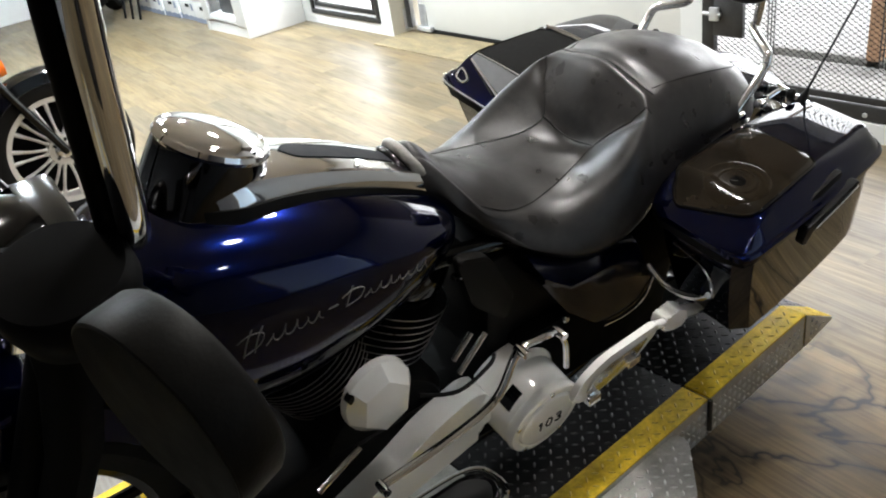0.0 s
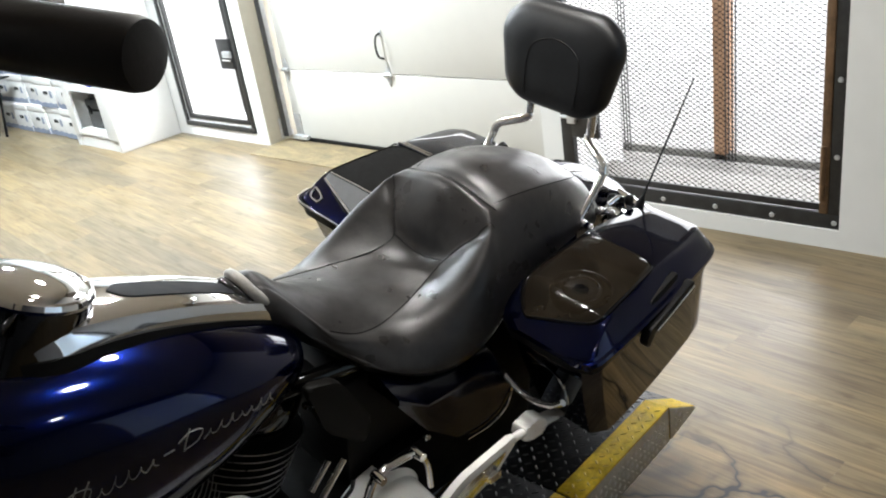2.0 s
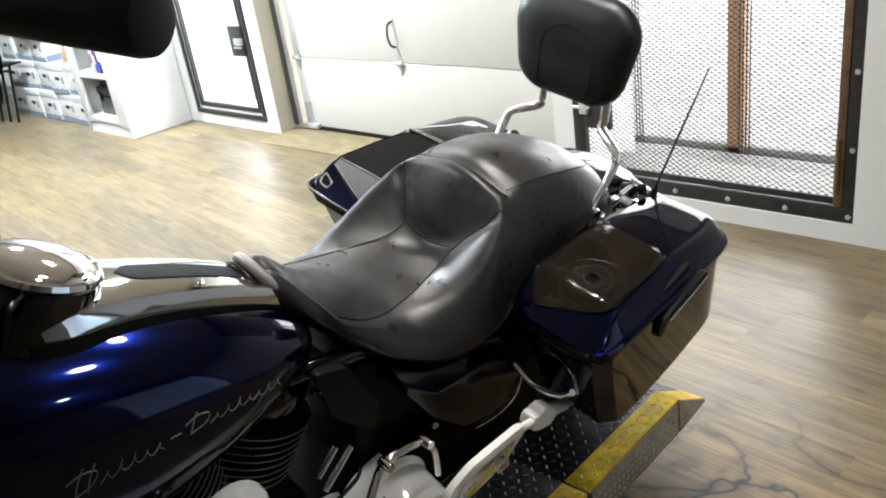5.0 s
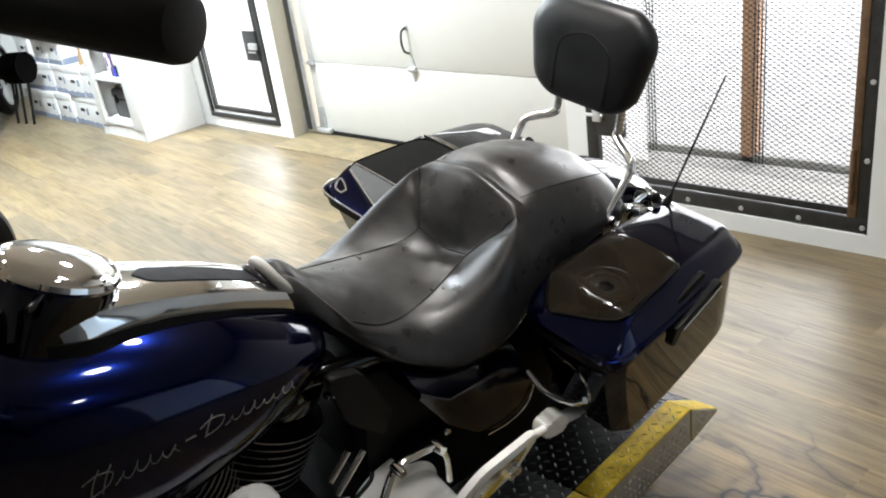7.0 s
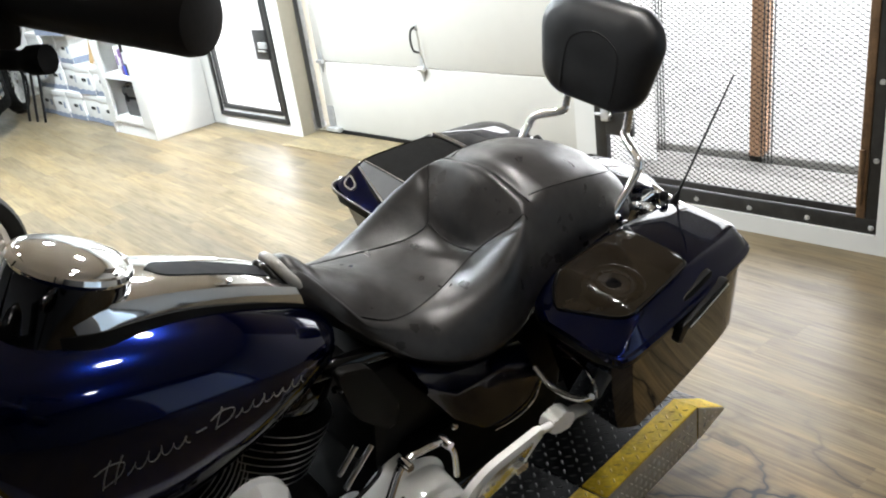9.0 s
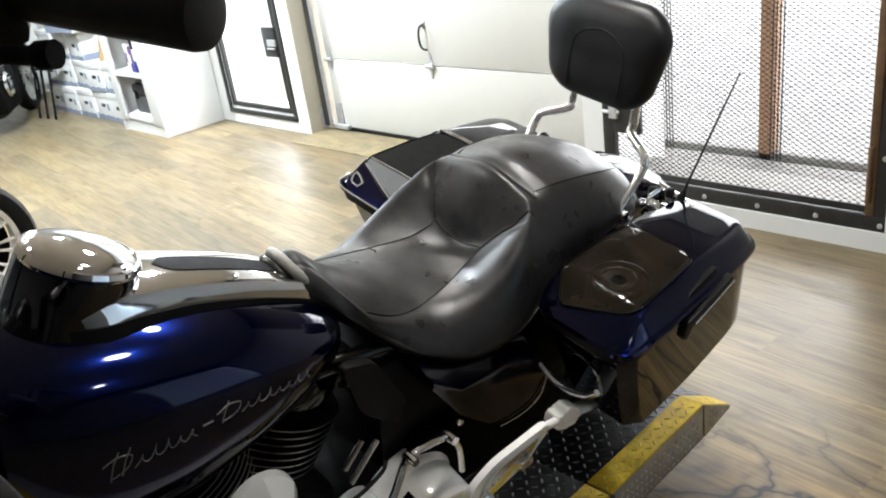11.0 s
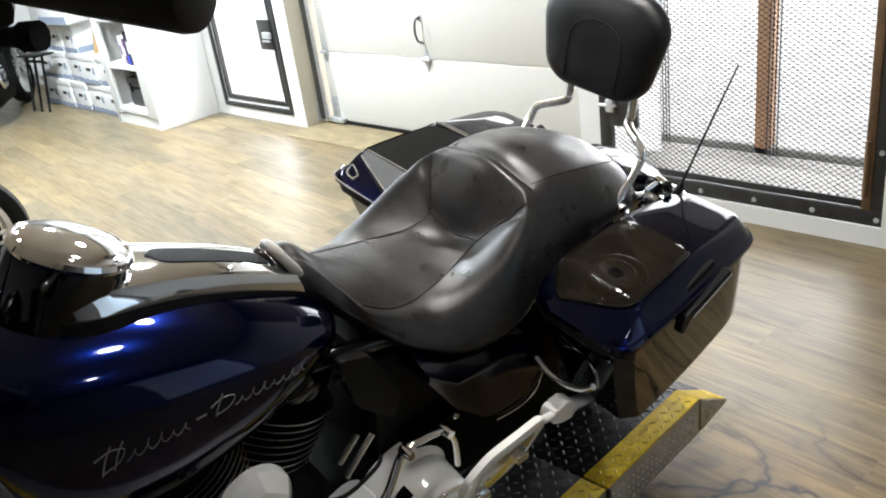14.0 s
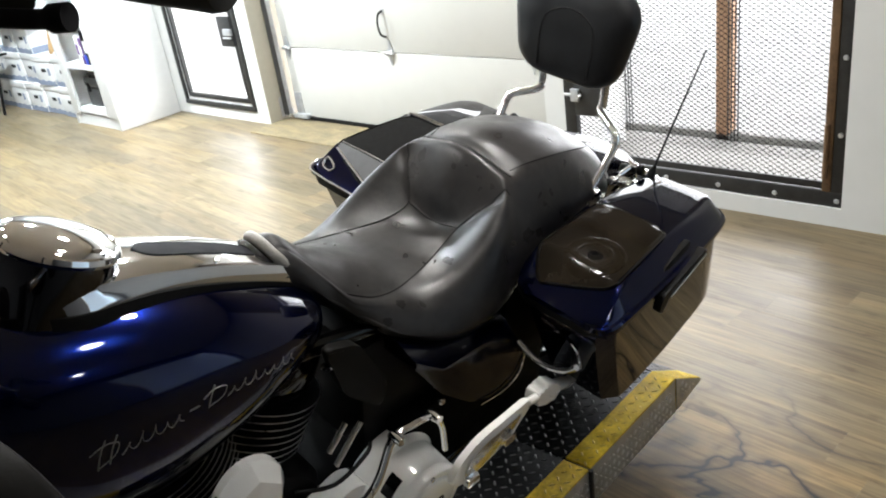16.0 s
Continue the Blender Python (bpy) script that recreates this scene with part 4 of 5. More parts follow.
BAG_TOP = [(0.412, 0.596), (0.424, 0.605), (0.45, 0.622), (0.483, 0.647), (0.50, 0.652), (0.6, 0.659), (0.67, 0.661), (0.76, 0.6595), (0.85, 0.6545), (0.885, 0.652), (0.898, 0.649), (0.905, 0.642)]
BAG_RIM = [(0.412, 0.586), (0.424, 0.589), (0.58, 0.606), (0.76, 0.617), (0.905, 0.619)]
BAG_OUT = [(0.412, 0.395), (0.416, 0.421), (0.427, 0.433), (0.455, 0.438), (0.58, 0.436), (0.72, 0.425), (0.85, 0.408), (0.885, 0.393), (0.905, 0.36)]
BAG_IN = [(0.412, 0.245), (0.43, 0.212), (0.5, 0.196), (0.85, 0.19), (0.905, 0.215)]
BAG_CREASE = [(0.412, 0.386), (0.426, 0.412), (0.45, 0.412), (0.50, 0.402), (0.67, 0.386), (0.855, 0.372), (0.89, 0.35), (0.905, 0.33)]


def saddlebag(s):
    """s: -1 for the left side, 1 for the right."""
    xs = [0.412, 0.413, 0.4155, 0.42] + [0.427 + 0.478 * i / 46 for i in range(47)]

    def on_lid(u, v, up):
        return V(u, s * v, curve(BAG_TOP, u) + 0.0015 * math.sin(math.pi * min(1, max(0, (v - 0.19) / 0.2))) + up)

    rings = []
    for x in xs:
        zt, zr, yo, yi, yc = curve(BAG_TOP, x), curve(BAG_RIM, x), curve(BAG_OUT, x), curve(BAG_IN, x), curve(BAG_CREASE, x)
        h = zt - zr
        prof = [(yi, zr), (yi + 0.002, zr + h * 0.6), (yi + 0.012, zt - 0.003)] + [(yi + 0.02 + (yc - 0.008 - yi - 0.02) * f, None) for f in (0.0, 0.25, 0.5, 0.75, 1.0)]
        prof += [(yc - 0.002, zt - 0.0008), (yc + 0.003, zt - 0.004), (yo - 0.0135, zr + 0.016), (yo - 0.0105, zr + 0.0125), (yo - 0.004, zr + 0.012), (yo, zr + 0.008), (yo, zr)]
        rings.append([on_lid(x, y, 0) if z is None else V(x, s * y, z) for y, z in prof])
    bag = part("saddlebag", bag_body(s), PAINT, bike, "deep blue hard saddlebag", 30)
    part("lid", loft(rings), PAINT, bag, "glossy deep blue lid with a speaker", 24)
    part("lid_seal", loft([[V(x, s * y, z) for y, z in ((curve(BAG_IN, x) + 0.004, curve(BAG_RIM, x) - 0.014), (curve(BAG_OUT, x) - 0.007, curve(BAG_RIM, x) - 0.014), (curve(BAG_OUT, x) - 0.007, curve(BAG_RIM, x) + 0.001), (curve(BAG_IN, x) + 0.004, curve(BAG_RIM, x) + 0.001))] for x in [0.412 + 0.485 * i / 30 for i in range(31)]]), RUBBER, bag)
    lo = [(0.436, 0.262), (0.445, 0.245), (0.48, 0.218), (0.50, 0.214), (0.67, 0.212), (0.685, 0.218), (0.69, 0.232)]
    hi = [(0.436, 0.268), (0.445, 0.295), (0.462, 0.352), (0.474, 0.382), (0.487, 0.393), (0.50, 0.394), (0.655, 0.377), (0.68, 0.368), (0.69, 0.345)]
    gx = [0.436 + 0.254 * k / 44 for k in range(45)]
    strips = []
    for u in gx:
        a, b = curve(lo, u), curve(hi, u)
        strips.append([on_lid(u, a, -0.004), on_lid(u, a, 0.0028)] + [on_lid(u, a + (b - a) * f, 0.0042) for f in (0.06, 0.3, 0.5, 0.7, 0.94)] + [on_lid(u, b, 0.0028), on_lid(u, b, -0.004)])
    part("speaker_grille", loft(strips), SMOKE if s < 0 else GREYM, bag, "smoked mesh speaker cover", 50)
    if s < 0:
        ring = [[on_lid(0.525 + r * math.cos(a), 0.318 + r * math.sin(a), 0.0044 + h) for r, h in ((0.059, 0.0), (0.055, 0.0009), (0.036, 0.0006), (0.032, 0.0))] for a in [2 * math.pi * k / 40 for k in range(41)]]
        part("speaker_cone", loft(ring, closed=False), CONE, bag, "dim tan speaker cone behind smoked mesh", 50)
        cap = [[on_lid(0.525 + r * math.cos(a), 0.318 + r * math.sin(a), 0.0046 + h) for r, h in ((0.015, 0.0), (0.011, 0.0007), (0.0005, 0.001))] for a in [2 * math.pi * k / 24 for k in range(25)]]
        part("dust_cap", loft(cap, closed=False), GLOSSB, bag, "black dust cap of the speaker")
    edge = [on_lid(u, curve(lo, u), 0.002) for u in gx] + [on_lid(u, curve(hi, u), 0.002) for u in gx[::-1]]
    part("grille_rim", tube(edge + edge[:1], 0.0032, 6, 1), GLOSSB, bag)
    if s > 0:
        part("lid_trim", tube([on_lid(0.698, v, 0.004) for v in (0.2, 0.26, 0.32, 0.378)], 0.004, 8), CHROME, bag, "chrome trim across the lid")
        part("lid_trim", tube([on_lid(0.711, v, 0.002) for v in (0.2, 0.26, 0.32, 0.376)], 0.0025, 8), CHROME, bag, "chrome trim across the lid")
        front = [[on_lid(0.436 + 0.05 * f + (0.038 * (1 - f) + 0.0 * f) * (v - 0.25) / 0.142, v, 0.0065) for v in (0.255 - 0.036 * f, 0.3, 0.345, 0.388)] for f in (0.06, 0.35, 0.65, 0.98)]
        part("grille_front", loft(front, closed=False), FACET, bag, "sloping front of the speaker cover, lit tone painted in")
        part("facet_edge", tube([on_lid(0.489, v, 0.006) for v in (0.222, 0.28, 0.33, 0.385)], 0.0022, 8), BRIGHT, bag, "bright edge of the speaker cover")
        part("facet_edge", tube([on_lid(0.436 + 0.038 * (v - 0.25) / 0.142, v, 0.005) for v in (0.245, 0.3, 0.345, 0.388)], 0.003, 8), BRIGHT, bag, "bright edge of the speaker cover")
        rim = [V(x, s * (curve(BAG_OUT, x) + 0.0005), curve(BAG_RIM, x) + 0.009) for x in (0.46, 0.435, 0.424, 0.417, 0.413)] + [V(0.411, s * v, 0.594) for v in (0.36, 0.31, 0.26)]
        part("lid_edge", tube(rim, 0.003, 8), BRIGHT, bag, "bright lower lid edge")
        part("badge", tube([on_lid(u, v, 0.002) for u, v in ((0.452, 0.398), (0.438, 0.398), (0.43, 0.388), (0.428, 0.365), (0.438, 0.36), (0.447, 0.378), (0.452, 0.396))], 0.0028, 6), BRIGHT, bag, "pale curved badge")
    side = lambda x, z: curve(BAG_OUT, x) + 0.001
    la = part("latch", slab(rounded([(0.578, 0.562), (0.568, 0.58), (0.582, 0.603), (0.66, 0.619), (0.742, 0.63), (0.748, 0.62), (0.67, 0.606), (0.60, 0.592), (0.59, 0.566)], 0.005), lambda u, v, w: V(u, s * (side(u, v) - 0.008 + w), v), 0.017, 0.004), PLASTIC, bag, "black latch handle")
    part("latch_edge", tube([(0.60, s * 0.4465, 0.593), (0.67, s * 0.441, 0.6065), (0.74, s * 0.434, 0.6195)], 0.0026, 6), SATIN, la)
    part("lid_latch", slab(rounded([(0.61, 0.622), (0.71, 0.64), (0.715, 0.65), (0.62, 0.634)], 0.004), lambda u, v, w: V(u, s * (0.403 + w - 0.4 * (v - 0.635)), v), 0.012, 0.002), PLASTIC, la, "black grip bar over the latch")
    part("reflector", box(0.906, 0.912, min(s * 0.25, s * 0.34), max(s * 0.25, s * 0.34), 0.5, 0.53, 0.002), ORANGE, bag)
    return bag


def bag_body(s):
    rings = []
    for k in range(11):
        f = k / 10
        x0, x1 = 0.432 + 0.10 * f**1.2, 0.887 + 0.052 * f
        pts = []
        for side in (0, 1):
            for q in range(16) if side == 0 else range(15, -1, -1):
                g = q / 15
                x = x0 + (x1 - x0) * g
                xs = 0.418 + 0.48 * g
                z = curve(BAG_RIM, xs) - 0.012 - f * (0.252 - 0.05 * g)
                y = curve(BAG_OUT, min(xs, 0.868)) - 0.013 - (0.026 - 0.016 * g) * f - (0.012 if q in (0, 15) else 0) if side == 0 else curve(BAG_IN, xs) + 0.006 + 0.012 * f
                pts.append(V(x, s * y, z))
        rings.append(pts)
    return loft(rings)


saddlebag(-1)
saddlebag(1)


def small_parts():
    an = part("antenna", tube([(0.893, -0.2, 0.645), (0.965, -0.2, 0.77), (1.041, -0.2, 0.899)], [0.0032, 0.0026, 0.002], 8), PLASTIC, bike, "thin black whip antenna")
    part("antenna_base", lathe([(0, 0), (0.012, 0), (0.009, 0.025), (0.004, 0.04), (0, 0.04)], (0.885, -0.2, 0.63), (0.5, 0, 0.86), 14), PLASTIC, an)
    # rear fender and tyre
    arc = [math.radians(a) for a in range(-20, 118, 6)]
    c, R = V(0.80, 0, 0.325), 0.332
    prof = [(-0.1, 0.05), (-0.095, 0.0), (-0.06, -0.02), (0, -0.026), (0.06, -0.02), (0.095, 0.0), (0.1, 0.05)]
    rings = [[c + V(math.sin(a), 0, math.cos(a)) * (R - d) + V(0, y, 0) for y, d in prof + [(y * 0.96, d + 0.006) for y, d in prof[::-1]]] for a in arc]
    part("rear_fender", loft(rings), PAINT, bike, "deep blue rear fender")
    for name, cx, rad, yaw in (("rear_wheel", 0.80, 0.30, 0), ("front_wheel", -0.76, 0.32, 0)):
        hub = V(cx, 0 if cx > 0 else 0, rad)
        w = part(name, lathe([(0.0, -0.05), (0.04, -0.05), (0.04, 0.05), (0, 0.05)], hub, (0, 1, 0), 20), SATIN, bike)
        part("tyre", lathe([(rad - 0.10, -0.06), (rad - 0.06, -0.075), (rad - 0.02, -0.06), (rad, -0.02), (rad, 0.02), (rad - 0.02, 0.06), (rad - 0.06, 0.075), (rad - 0.10, 0.06)], hub, (0, 1, 0), 48), RUBBER, w)
        part("rim", lathe([(rad - 0.115, -0.055), (rad - 0.09, -0.055), (rad - 0.1, 0.0), (rad - 0.09, 0.055), (rad - 0.115, 0.055)], hub, (0, 1, 0), 48), GLOSSB, w)
        for k in range(9):
            a = k * 2 * math.pi / 9
            d = V(math.cos(a), 0, math.sin(a))
            part("spoke", tube([hub + d * 0.03, hub + d * (rad - 0.105)], 0.011, 8), GLOSSB, w)
    # side cover and frame panels
    part("side_panel", slab(rounded([(0.005, 0.636), (0.075, 0.612), (0.142, 0.485), (0.122, 0.43), (0.04, 0.515)], 0.02), lambda u, v, w: V(u, -0.14 - w, v), 0.02, 0.006), PANEL, bike, "matt dark panel behind the engine")
    stations = ((0.15, 0.58, 0.562, 0.545), (0.22, 0.552, 0.505, 0.44), (0.30, 0.53, 0.503, 0.365), (0.36, 0.525, 0.50, 0.338), (0.42, 0.505, 0.465, 0.345), (0.452, 0.455, 0.425, 0.37))
    for sd in (-1, 1):
        part("side_cover", loft([[V(x, sd * y, z) for y, z in ((0.14, zb), (0.178, zb), (0.20, zb - 0.01), (0.224, zt), (0.226, zt - 0.01), (0.22, z0), (0.14, z0))] for x, zb, zt, z0 in stations]), COVER, bike, "deep blue side cover under the seat", 25)
    part("frame_rail", tube([(-0.55, 0, 0.80), (-0.2, -0.05, 0.62), (0.1, -0.11, 0.59), (0.5, -0.14, 0.55), (0.8, -0.14, 0.55)], 0.018), GLOSSB, bike)
    part("frame_rail", tube([(-0.5, -0.1, 0.62), (-0.47, -0.14, 0.3), (-0.35, -0.15, 0.16), (0.3, -0.15, 0.15), (0.5, -0.14, 0.3)], 0.018), GLOSSB, bike)
    part("cover_edge", tube([(0.325, -0.226, 0.346), (0.39, -0.226, 0.34), (0.44, -0.226, 0.358), (0.458, -0.226, 0.415)], 0.0022, 8), CHROME, bike)
    part("cover_bolt", lathe([(0, 0), (0.008, 0), (0.008, 0.006), (0.005, 0.009), (0, 0.009)], (0.235, -0.2, 0.4), (0, -1, 0.2), 12), CHROME, bike)
    part("seat_bolt", lathe([(0, -0.014), (0.006, -0.014), (0.009, 0), (0.006, 0.014), (0, 0.014)], (0.02, -0.145, 0.585), (0.3, -1, 0.6), 12), CHROME, bike)
    # plain black boxes added to fill the gaps between the bags and below the seat
    part("inner_filler", box(0.46, 1.02, -0.165, 0.165, 0.3, 0.57, 0.03), MATTBLACK, bike, "matt black filler block between the bags")
    part("low_filler", box(0.15, 0.6, -0.17, -0.1, 0.16, 0.36, 0.02), MATTBLACK, bike, "matt black filler block below the seat")
    part("battery_box", box(0.1, 0.55, -0.13, 0.13, 0.2, 0.56, 0.02), PLASTIC, bike)
    # bag guard rail
    part("bag_guard", tube([(0.42, -0.235, 0.462), (0.42, -0.251, 0.454), (0.42, -0.278, 0.443), (0.42, -0.314, 0.444), (0.42, -0.354, 0.46), (0.42, -0.377, 0.482)], 0.0065, 12), BRIGHT, bike, "chrome saddlebag guard")
    part("guard_wire", tube([(0.44, -0.27, 0.53), (0.44, -0.286, 0.527), (0.44, -0.337, 0.517), (0.436, -0.366, 0.5), (0.43, -0.38, 0.475)], 0.0035, 8), CHROME, bike)
    part("bag_rail", tube([(0.47, -0.178, 0.575), (0.53, -0.18, 0.598), (0.60, -0.178, 0.618), (0.70, -0.172, 0.632)], 0.0045, 10, flat=1.6), CHROME, bike, "chrome rail beside the seat")
    for x in (0.505, 0.60, 0.80):
        part("rail_bolt", lathe([(0, -0.008), (0.008, -0.008), (0.009, 0), (0.008, 0.008), (0, 0.008)], (x, -0.182, 0.60 + 0.05 * (x - 0.5)), (0, 1, 0.4), 12), CHROME, bike)
    part("light_bar", tube([(0.95, -0.2, 0.6), (0.99, 0, 0.6), (0.95, 0.2, 0.6)], 0.012), CHROME, bike)
    for s in (-1, 1):
        sg = part("turn_signal", lathe([(0, -0.03), (0.026, -0.028), (0.03, 0.0), (0.026, 0.02), (0, 0.022)], (1.0, s * 0.17, 0.54), (1, 0, 0.1), 20), CHROME, bike, "chrome turn signal")
        part("lens", lathe([(0.024, 0.02), (0.018, 0.028), (0, 0.031)], (1.0, s * 0.17, 0.54), (1, 0, 0.1), 20), ORANGE, sg)


small_parts()


def engine():
    e = part("engine", lathe([(0, -0.13), (0.13, -0.13), (0.15, -0.1), (0.15, 0.1), (0.13, 0.13), (0, 0.13)], (-0.14, 0, 0.26), (0, 1, 0), 32), WRINKLE, bike, "black engine with bright fin edges")
    for cx, tilt in ((-0.27, -24), (0.02, 22)):
        d = V(math.sin(radians(tilt)), 0, math.cos(radians(tilt)))
        base = V(-0.14, 0, 0.26) + d * 0.13
        for k in range(9):
            o = base + d * (0.016 * k)
            r = 0.105 + 0.002 * k
            f = part("fin", lathe([(0, 0), (r, 0.0), (r + 0.0015, 0.0015), (r, 0.003), (0, 0.003)], o, d, 36), WRINKLE, e)
            part("fin_edge", lathe([(r, 0.0007), (r + 0.0022, 0.0009), (r + 0.0022, 0.0022), (r, 0.0024)], o, d, 36), FINS, e)
        part("cylinder", lathe([(0.09, -0.02), (0.09, 0.15), (0.0, 0.15)], base, d, 28), WRINKLE, e)
        part("rocker_box", lathe([(0.10, 0.15), (0.105, 0.17), (0.105, 0.21), (0.09, 0.235), (0, 0.24)], base, d, 28), GLOSSB, e)
    for a, b in (((-0.005, -0.16, 0.405), (0.04, -0.155, 0.445)), ((0.0, -0.17, 0.375), (0.07, -0.16, 0.43)), ((-0.22, -0.17, 0.335), (-0.31, -0.17, 0.28))):
        part("pushrod_tube", tube([a, b], 0.0055, 10), CHROME, e)
    part("cable", tube([(-0.11, -0.2, 0.42), (-0.04, -0.22, 0.40), (0.03, -0.22, 0.42), (0.05, -0.21, 0.43)], 0.004, 8), RUBBER, e)
    part("crankcase", box(-0.42, 0.2, -0.145, 0.145, 0.1, 0.3, 0.03), WRINKLE, e)
    part("regulator", box(-0.52, -0.43, -0.13, 0.13, 0.12, 0.34, 0.02), WRINKLE, e)
    # horn cover
    h = part("horn_cover", horn(), WHITENED_CHROME, e, "faceted chrome horn cover", 15)
    part("horn_bolt", lathe([(0, 0), (0.012, 0), (0.01, 0.012), (0, 0.014)], (-0.236, -0.19, 0.5), (0, -1, 0), 12), PLASTIC, h)
    # primary cover: an arm with a clutch drum at its rear end
    prim = rounded([(-0.31, 0.185), (-0.175, 0.247), (-0.09, 0.3), (0.015, 0.334), (0.055, 0.31), (0.05, 0.205), (-0.055, 0.178), (-0.13, 0.162), (-0.28, 0.115)], 0.03, 6)
    p = part("primary_cover", slab(prim, lambda u, v, w: V(u, -0.146 - w, v), 0.056, 0.022), WHITENED_CHROME, bike, "polished primary cover")
    o, nd = V(0.146, -0.256, 0.224), V(0, -1, -0.11).normalized()
    part("clutch_drum", lathe([(0.0, -0.13), (0.098, -0.13), (0.102, -0.11), (0.098, -0.09), (0.09, -0.082), (0.088, -0.02), (0.084, -0.012), (0.0, -0.012)], o, nd, 56), WHITENED_CHROME, p, "polished clutch drum")
    # two curved black patches on the drum's side
    for a0, a1, v0, v1 in ((-1.0, -0.5, -0.05, -0.022), (-2.4, -1.95, -0.068, -0.042)):
        inset = [[o + nd * v + V(math.sin(a0 + (a1 - a0) * k / 6), 0, math.cos(a0 + (a1 - a0) * k / 6)) * r for v, r in ((v0, 0.086), (v0, 0.0905), (v1, 0.0905), (v1, 0.086))] for k in range(7)]
        part("drum_patch", loft(inset), GLOSSB, p, "black patch on the drum")
    part("derby_cover", lathe([(0.088, -0.016), (0.09, -0.004), (0.086, 0.004), (0.078, 0.006), (0.072, 0.005), (0.069, 0.001), (0.066, 0.008), (0.06, 0.0105), (0.03, 0.0115), (0.0, 0.012)], o, nd, 56), WHITENED_CHROME, p, "round polished clutch cover")
    up = nd.cross(V(1, 0, 0)).normalized()
    up = up if up.z > 0 else -up
    for k in range(5):
        a = k * 2 * math.pi / 5 + 0.3
        part("cover_bolt", lathe([(0, 0), (0.006, 0), (0.005, 0.004), (0, 0.005)], o + nd * 0.004 + V(1, 0, 0) * 0.079 * math.cos(a) + up * 0.079 * math.sin(a), nd, 10), SATIN, p)
    # engraved displacement mark
    for ch, x0 in (("1", -0.03), ("0", -0.008), ("3", 0.016)):
        digit(ch, o + nd * 0.0115 + V(1, 0, 0) * x0 - up * 0.014, V(1, 0, 0), up, nd, p)
    # shift linkage
    s = part("shift_lever", tube([(-0.24, -0.27, 0.35), (-0.10, -0.275, 0.37), (0.0, -0.275, 0.40), (0.05, -0.27, 0.48), (0.10, -0.27, 0.485), (0.145, -0.27, 0.475)], 0.0085, 10, flat=0.7), CHROME, bike, "chrome heel-toe shift lever")
    for q in ((0.145, -0.275, 0.475), (0.055, -0.275, 0.485), (-0.24, -0.275, 0.35)):
        part("lever_peg", lathe([(0, -0.014), (0.008, -0.014), (0.0095, 0), (0.008, 0.014), (0, 0.014)], q, (0, 1, 0), 14), CHROME, s)
    part("shift_rod", tube([(0.15, -0.26, 0.47), (0.19, -0.25, 0.40), (0.2, -0.25, 0.33)], 0.006), CHROME, s)
    # rider board and passenger board
    fb = part("floorboard", slab(rounded([(-0.36, 0.0), (-0.06, 0.0), (-0.02, -0.04), (-0.06, -0.1), (-0.36, -0.1)], 0.03), lambda u, v, w: V(u, -0.27 + v, 0.215 + w), 0.018, 0.006), GLOSSB, bike, "black rider footboard with chrome rim")
    part("board_rim", tube([(-0.3, -0.262, 0.236), (-0.08, -0.262, 0.236), (-0.025, -0.30, 0.236), (-0.055, -0.362, 0.236), (-0.3, -0.372, 0.236)], 0.004, 8), CHROME, fb)
    part("board_pad", slab(rounded([(-0.35, -0.01), (-0.07, -0.01), (-0.035, -0.04), (-0.07, -0.09), (-0.35, -0.09)], 0.025), lambda u, v, w: V(u, -0.27 + v, 0.231 + w), 0.006, 0.002), RUBBER, fb)
    pb = part("passenger_board", slab(rounded([(0.11, 0.375), (0.125, 0.43), (0.17, 0.462), (0.30, 0.475), (0.31, 0.455), (0.26, 0.385), (0.15, 0.355)], 0.02), lambda u, v, w: V(u, -0.335 - w - 0.15 * (v - 0.36), v), 0.014, 0.004), WHITENED_CHROME, bike, "folded chrome passenger footboard")
    part("board_pad", slab(rounded([(0.14, 0.385), (0.15, 0.43), (0.18, 0.448), (0.28, 0.458), (0.245, 0.395), (0.16, 0.37)], 0.015), lambda u, v, w: V(u, -0.349 - w - 0.15 * (v - 0.36), v), 0.005, 0.002), SATIN, pb)
    for k in range(7):
        part("pad_stud", box(0.165 + 0.013 * k, 0.172 + 0.013 * k, -0.3625, -0.352, 0.405 + 0.005 * k, 0.413 + 0.005 * k, 0.001), GALV, pb)
    for x, z in ((0.155, 0.37), (0.25, 0.405)):
        part("board_clip", box(x - 0.015, x + 0.015, -0.368, -0.352, z - 0.008, z + 0.012, 0.003), CHROME, pb)
    part("board_arm", tube([(0.292, -0.338, 0.434), (0.33, -0.335, 0.423), (0.37, -0.33, 0.41)], 0.0085, 12), WHITENED_CHROME, pb, "chrome footboard arm")
    part("arm_knuckle", slab(rounded([(0.36, 0.395), (0.365, 0.425), (0.385, 0.418), (0.395, 0.43), (0.43, 0.41), (0.425, 0.375), (0.39, 0.38)], 0.006), lambda u, v, w: V(u, -0.306 - w, v), 0.032, 0.005), WHITENED_CHROME, pb, "chrome knuckle of the footboard arm")
    part("arm_blade", tube([(0.415, -0.32, 0.392), (0.47, -0.31, 0.366), (0.53, -0.3, 0.336), (0.585, -0.29, 0.306)], [0.02, 0.017, 0.012, 0.006], 12, flat=0.6), WHITENED_CHROME, pb, "tapered chrome mounting blade")
    part("exhaust_pipe", tube([(-0.3, 0.2, 0.35), (0.0, 0.23, 0.2), (0.5, 0.24, 0.22), (1.1, 0.26, 0.24)], 0.045, 16), CHROME, bike)
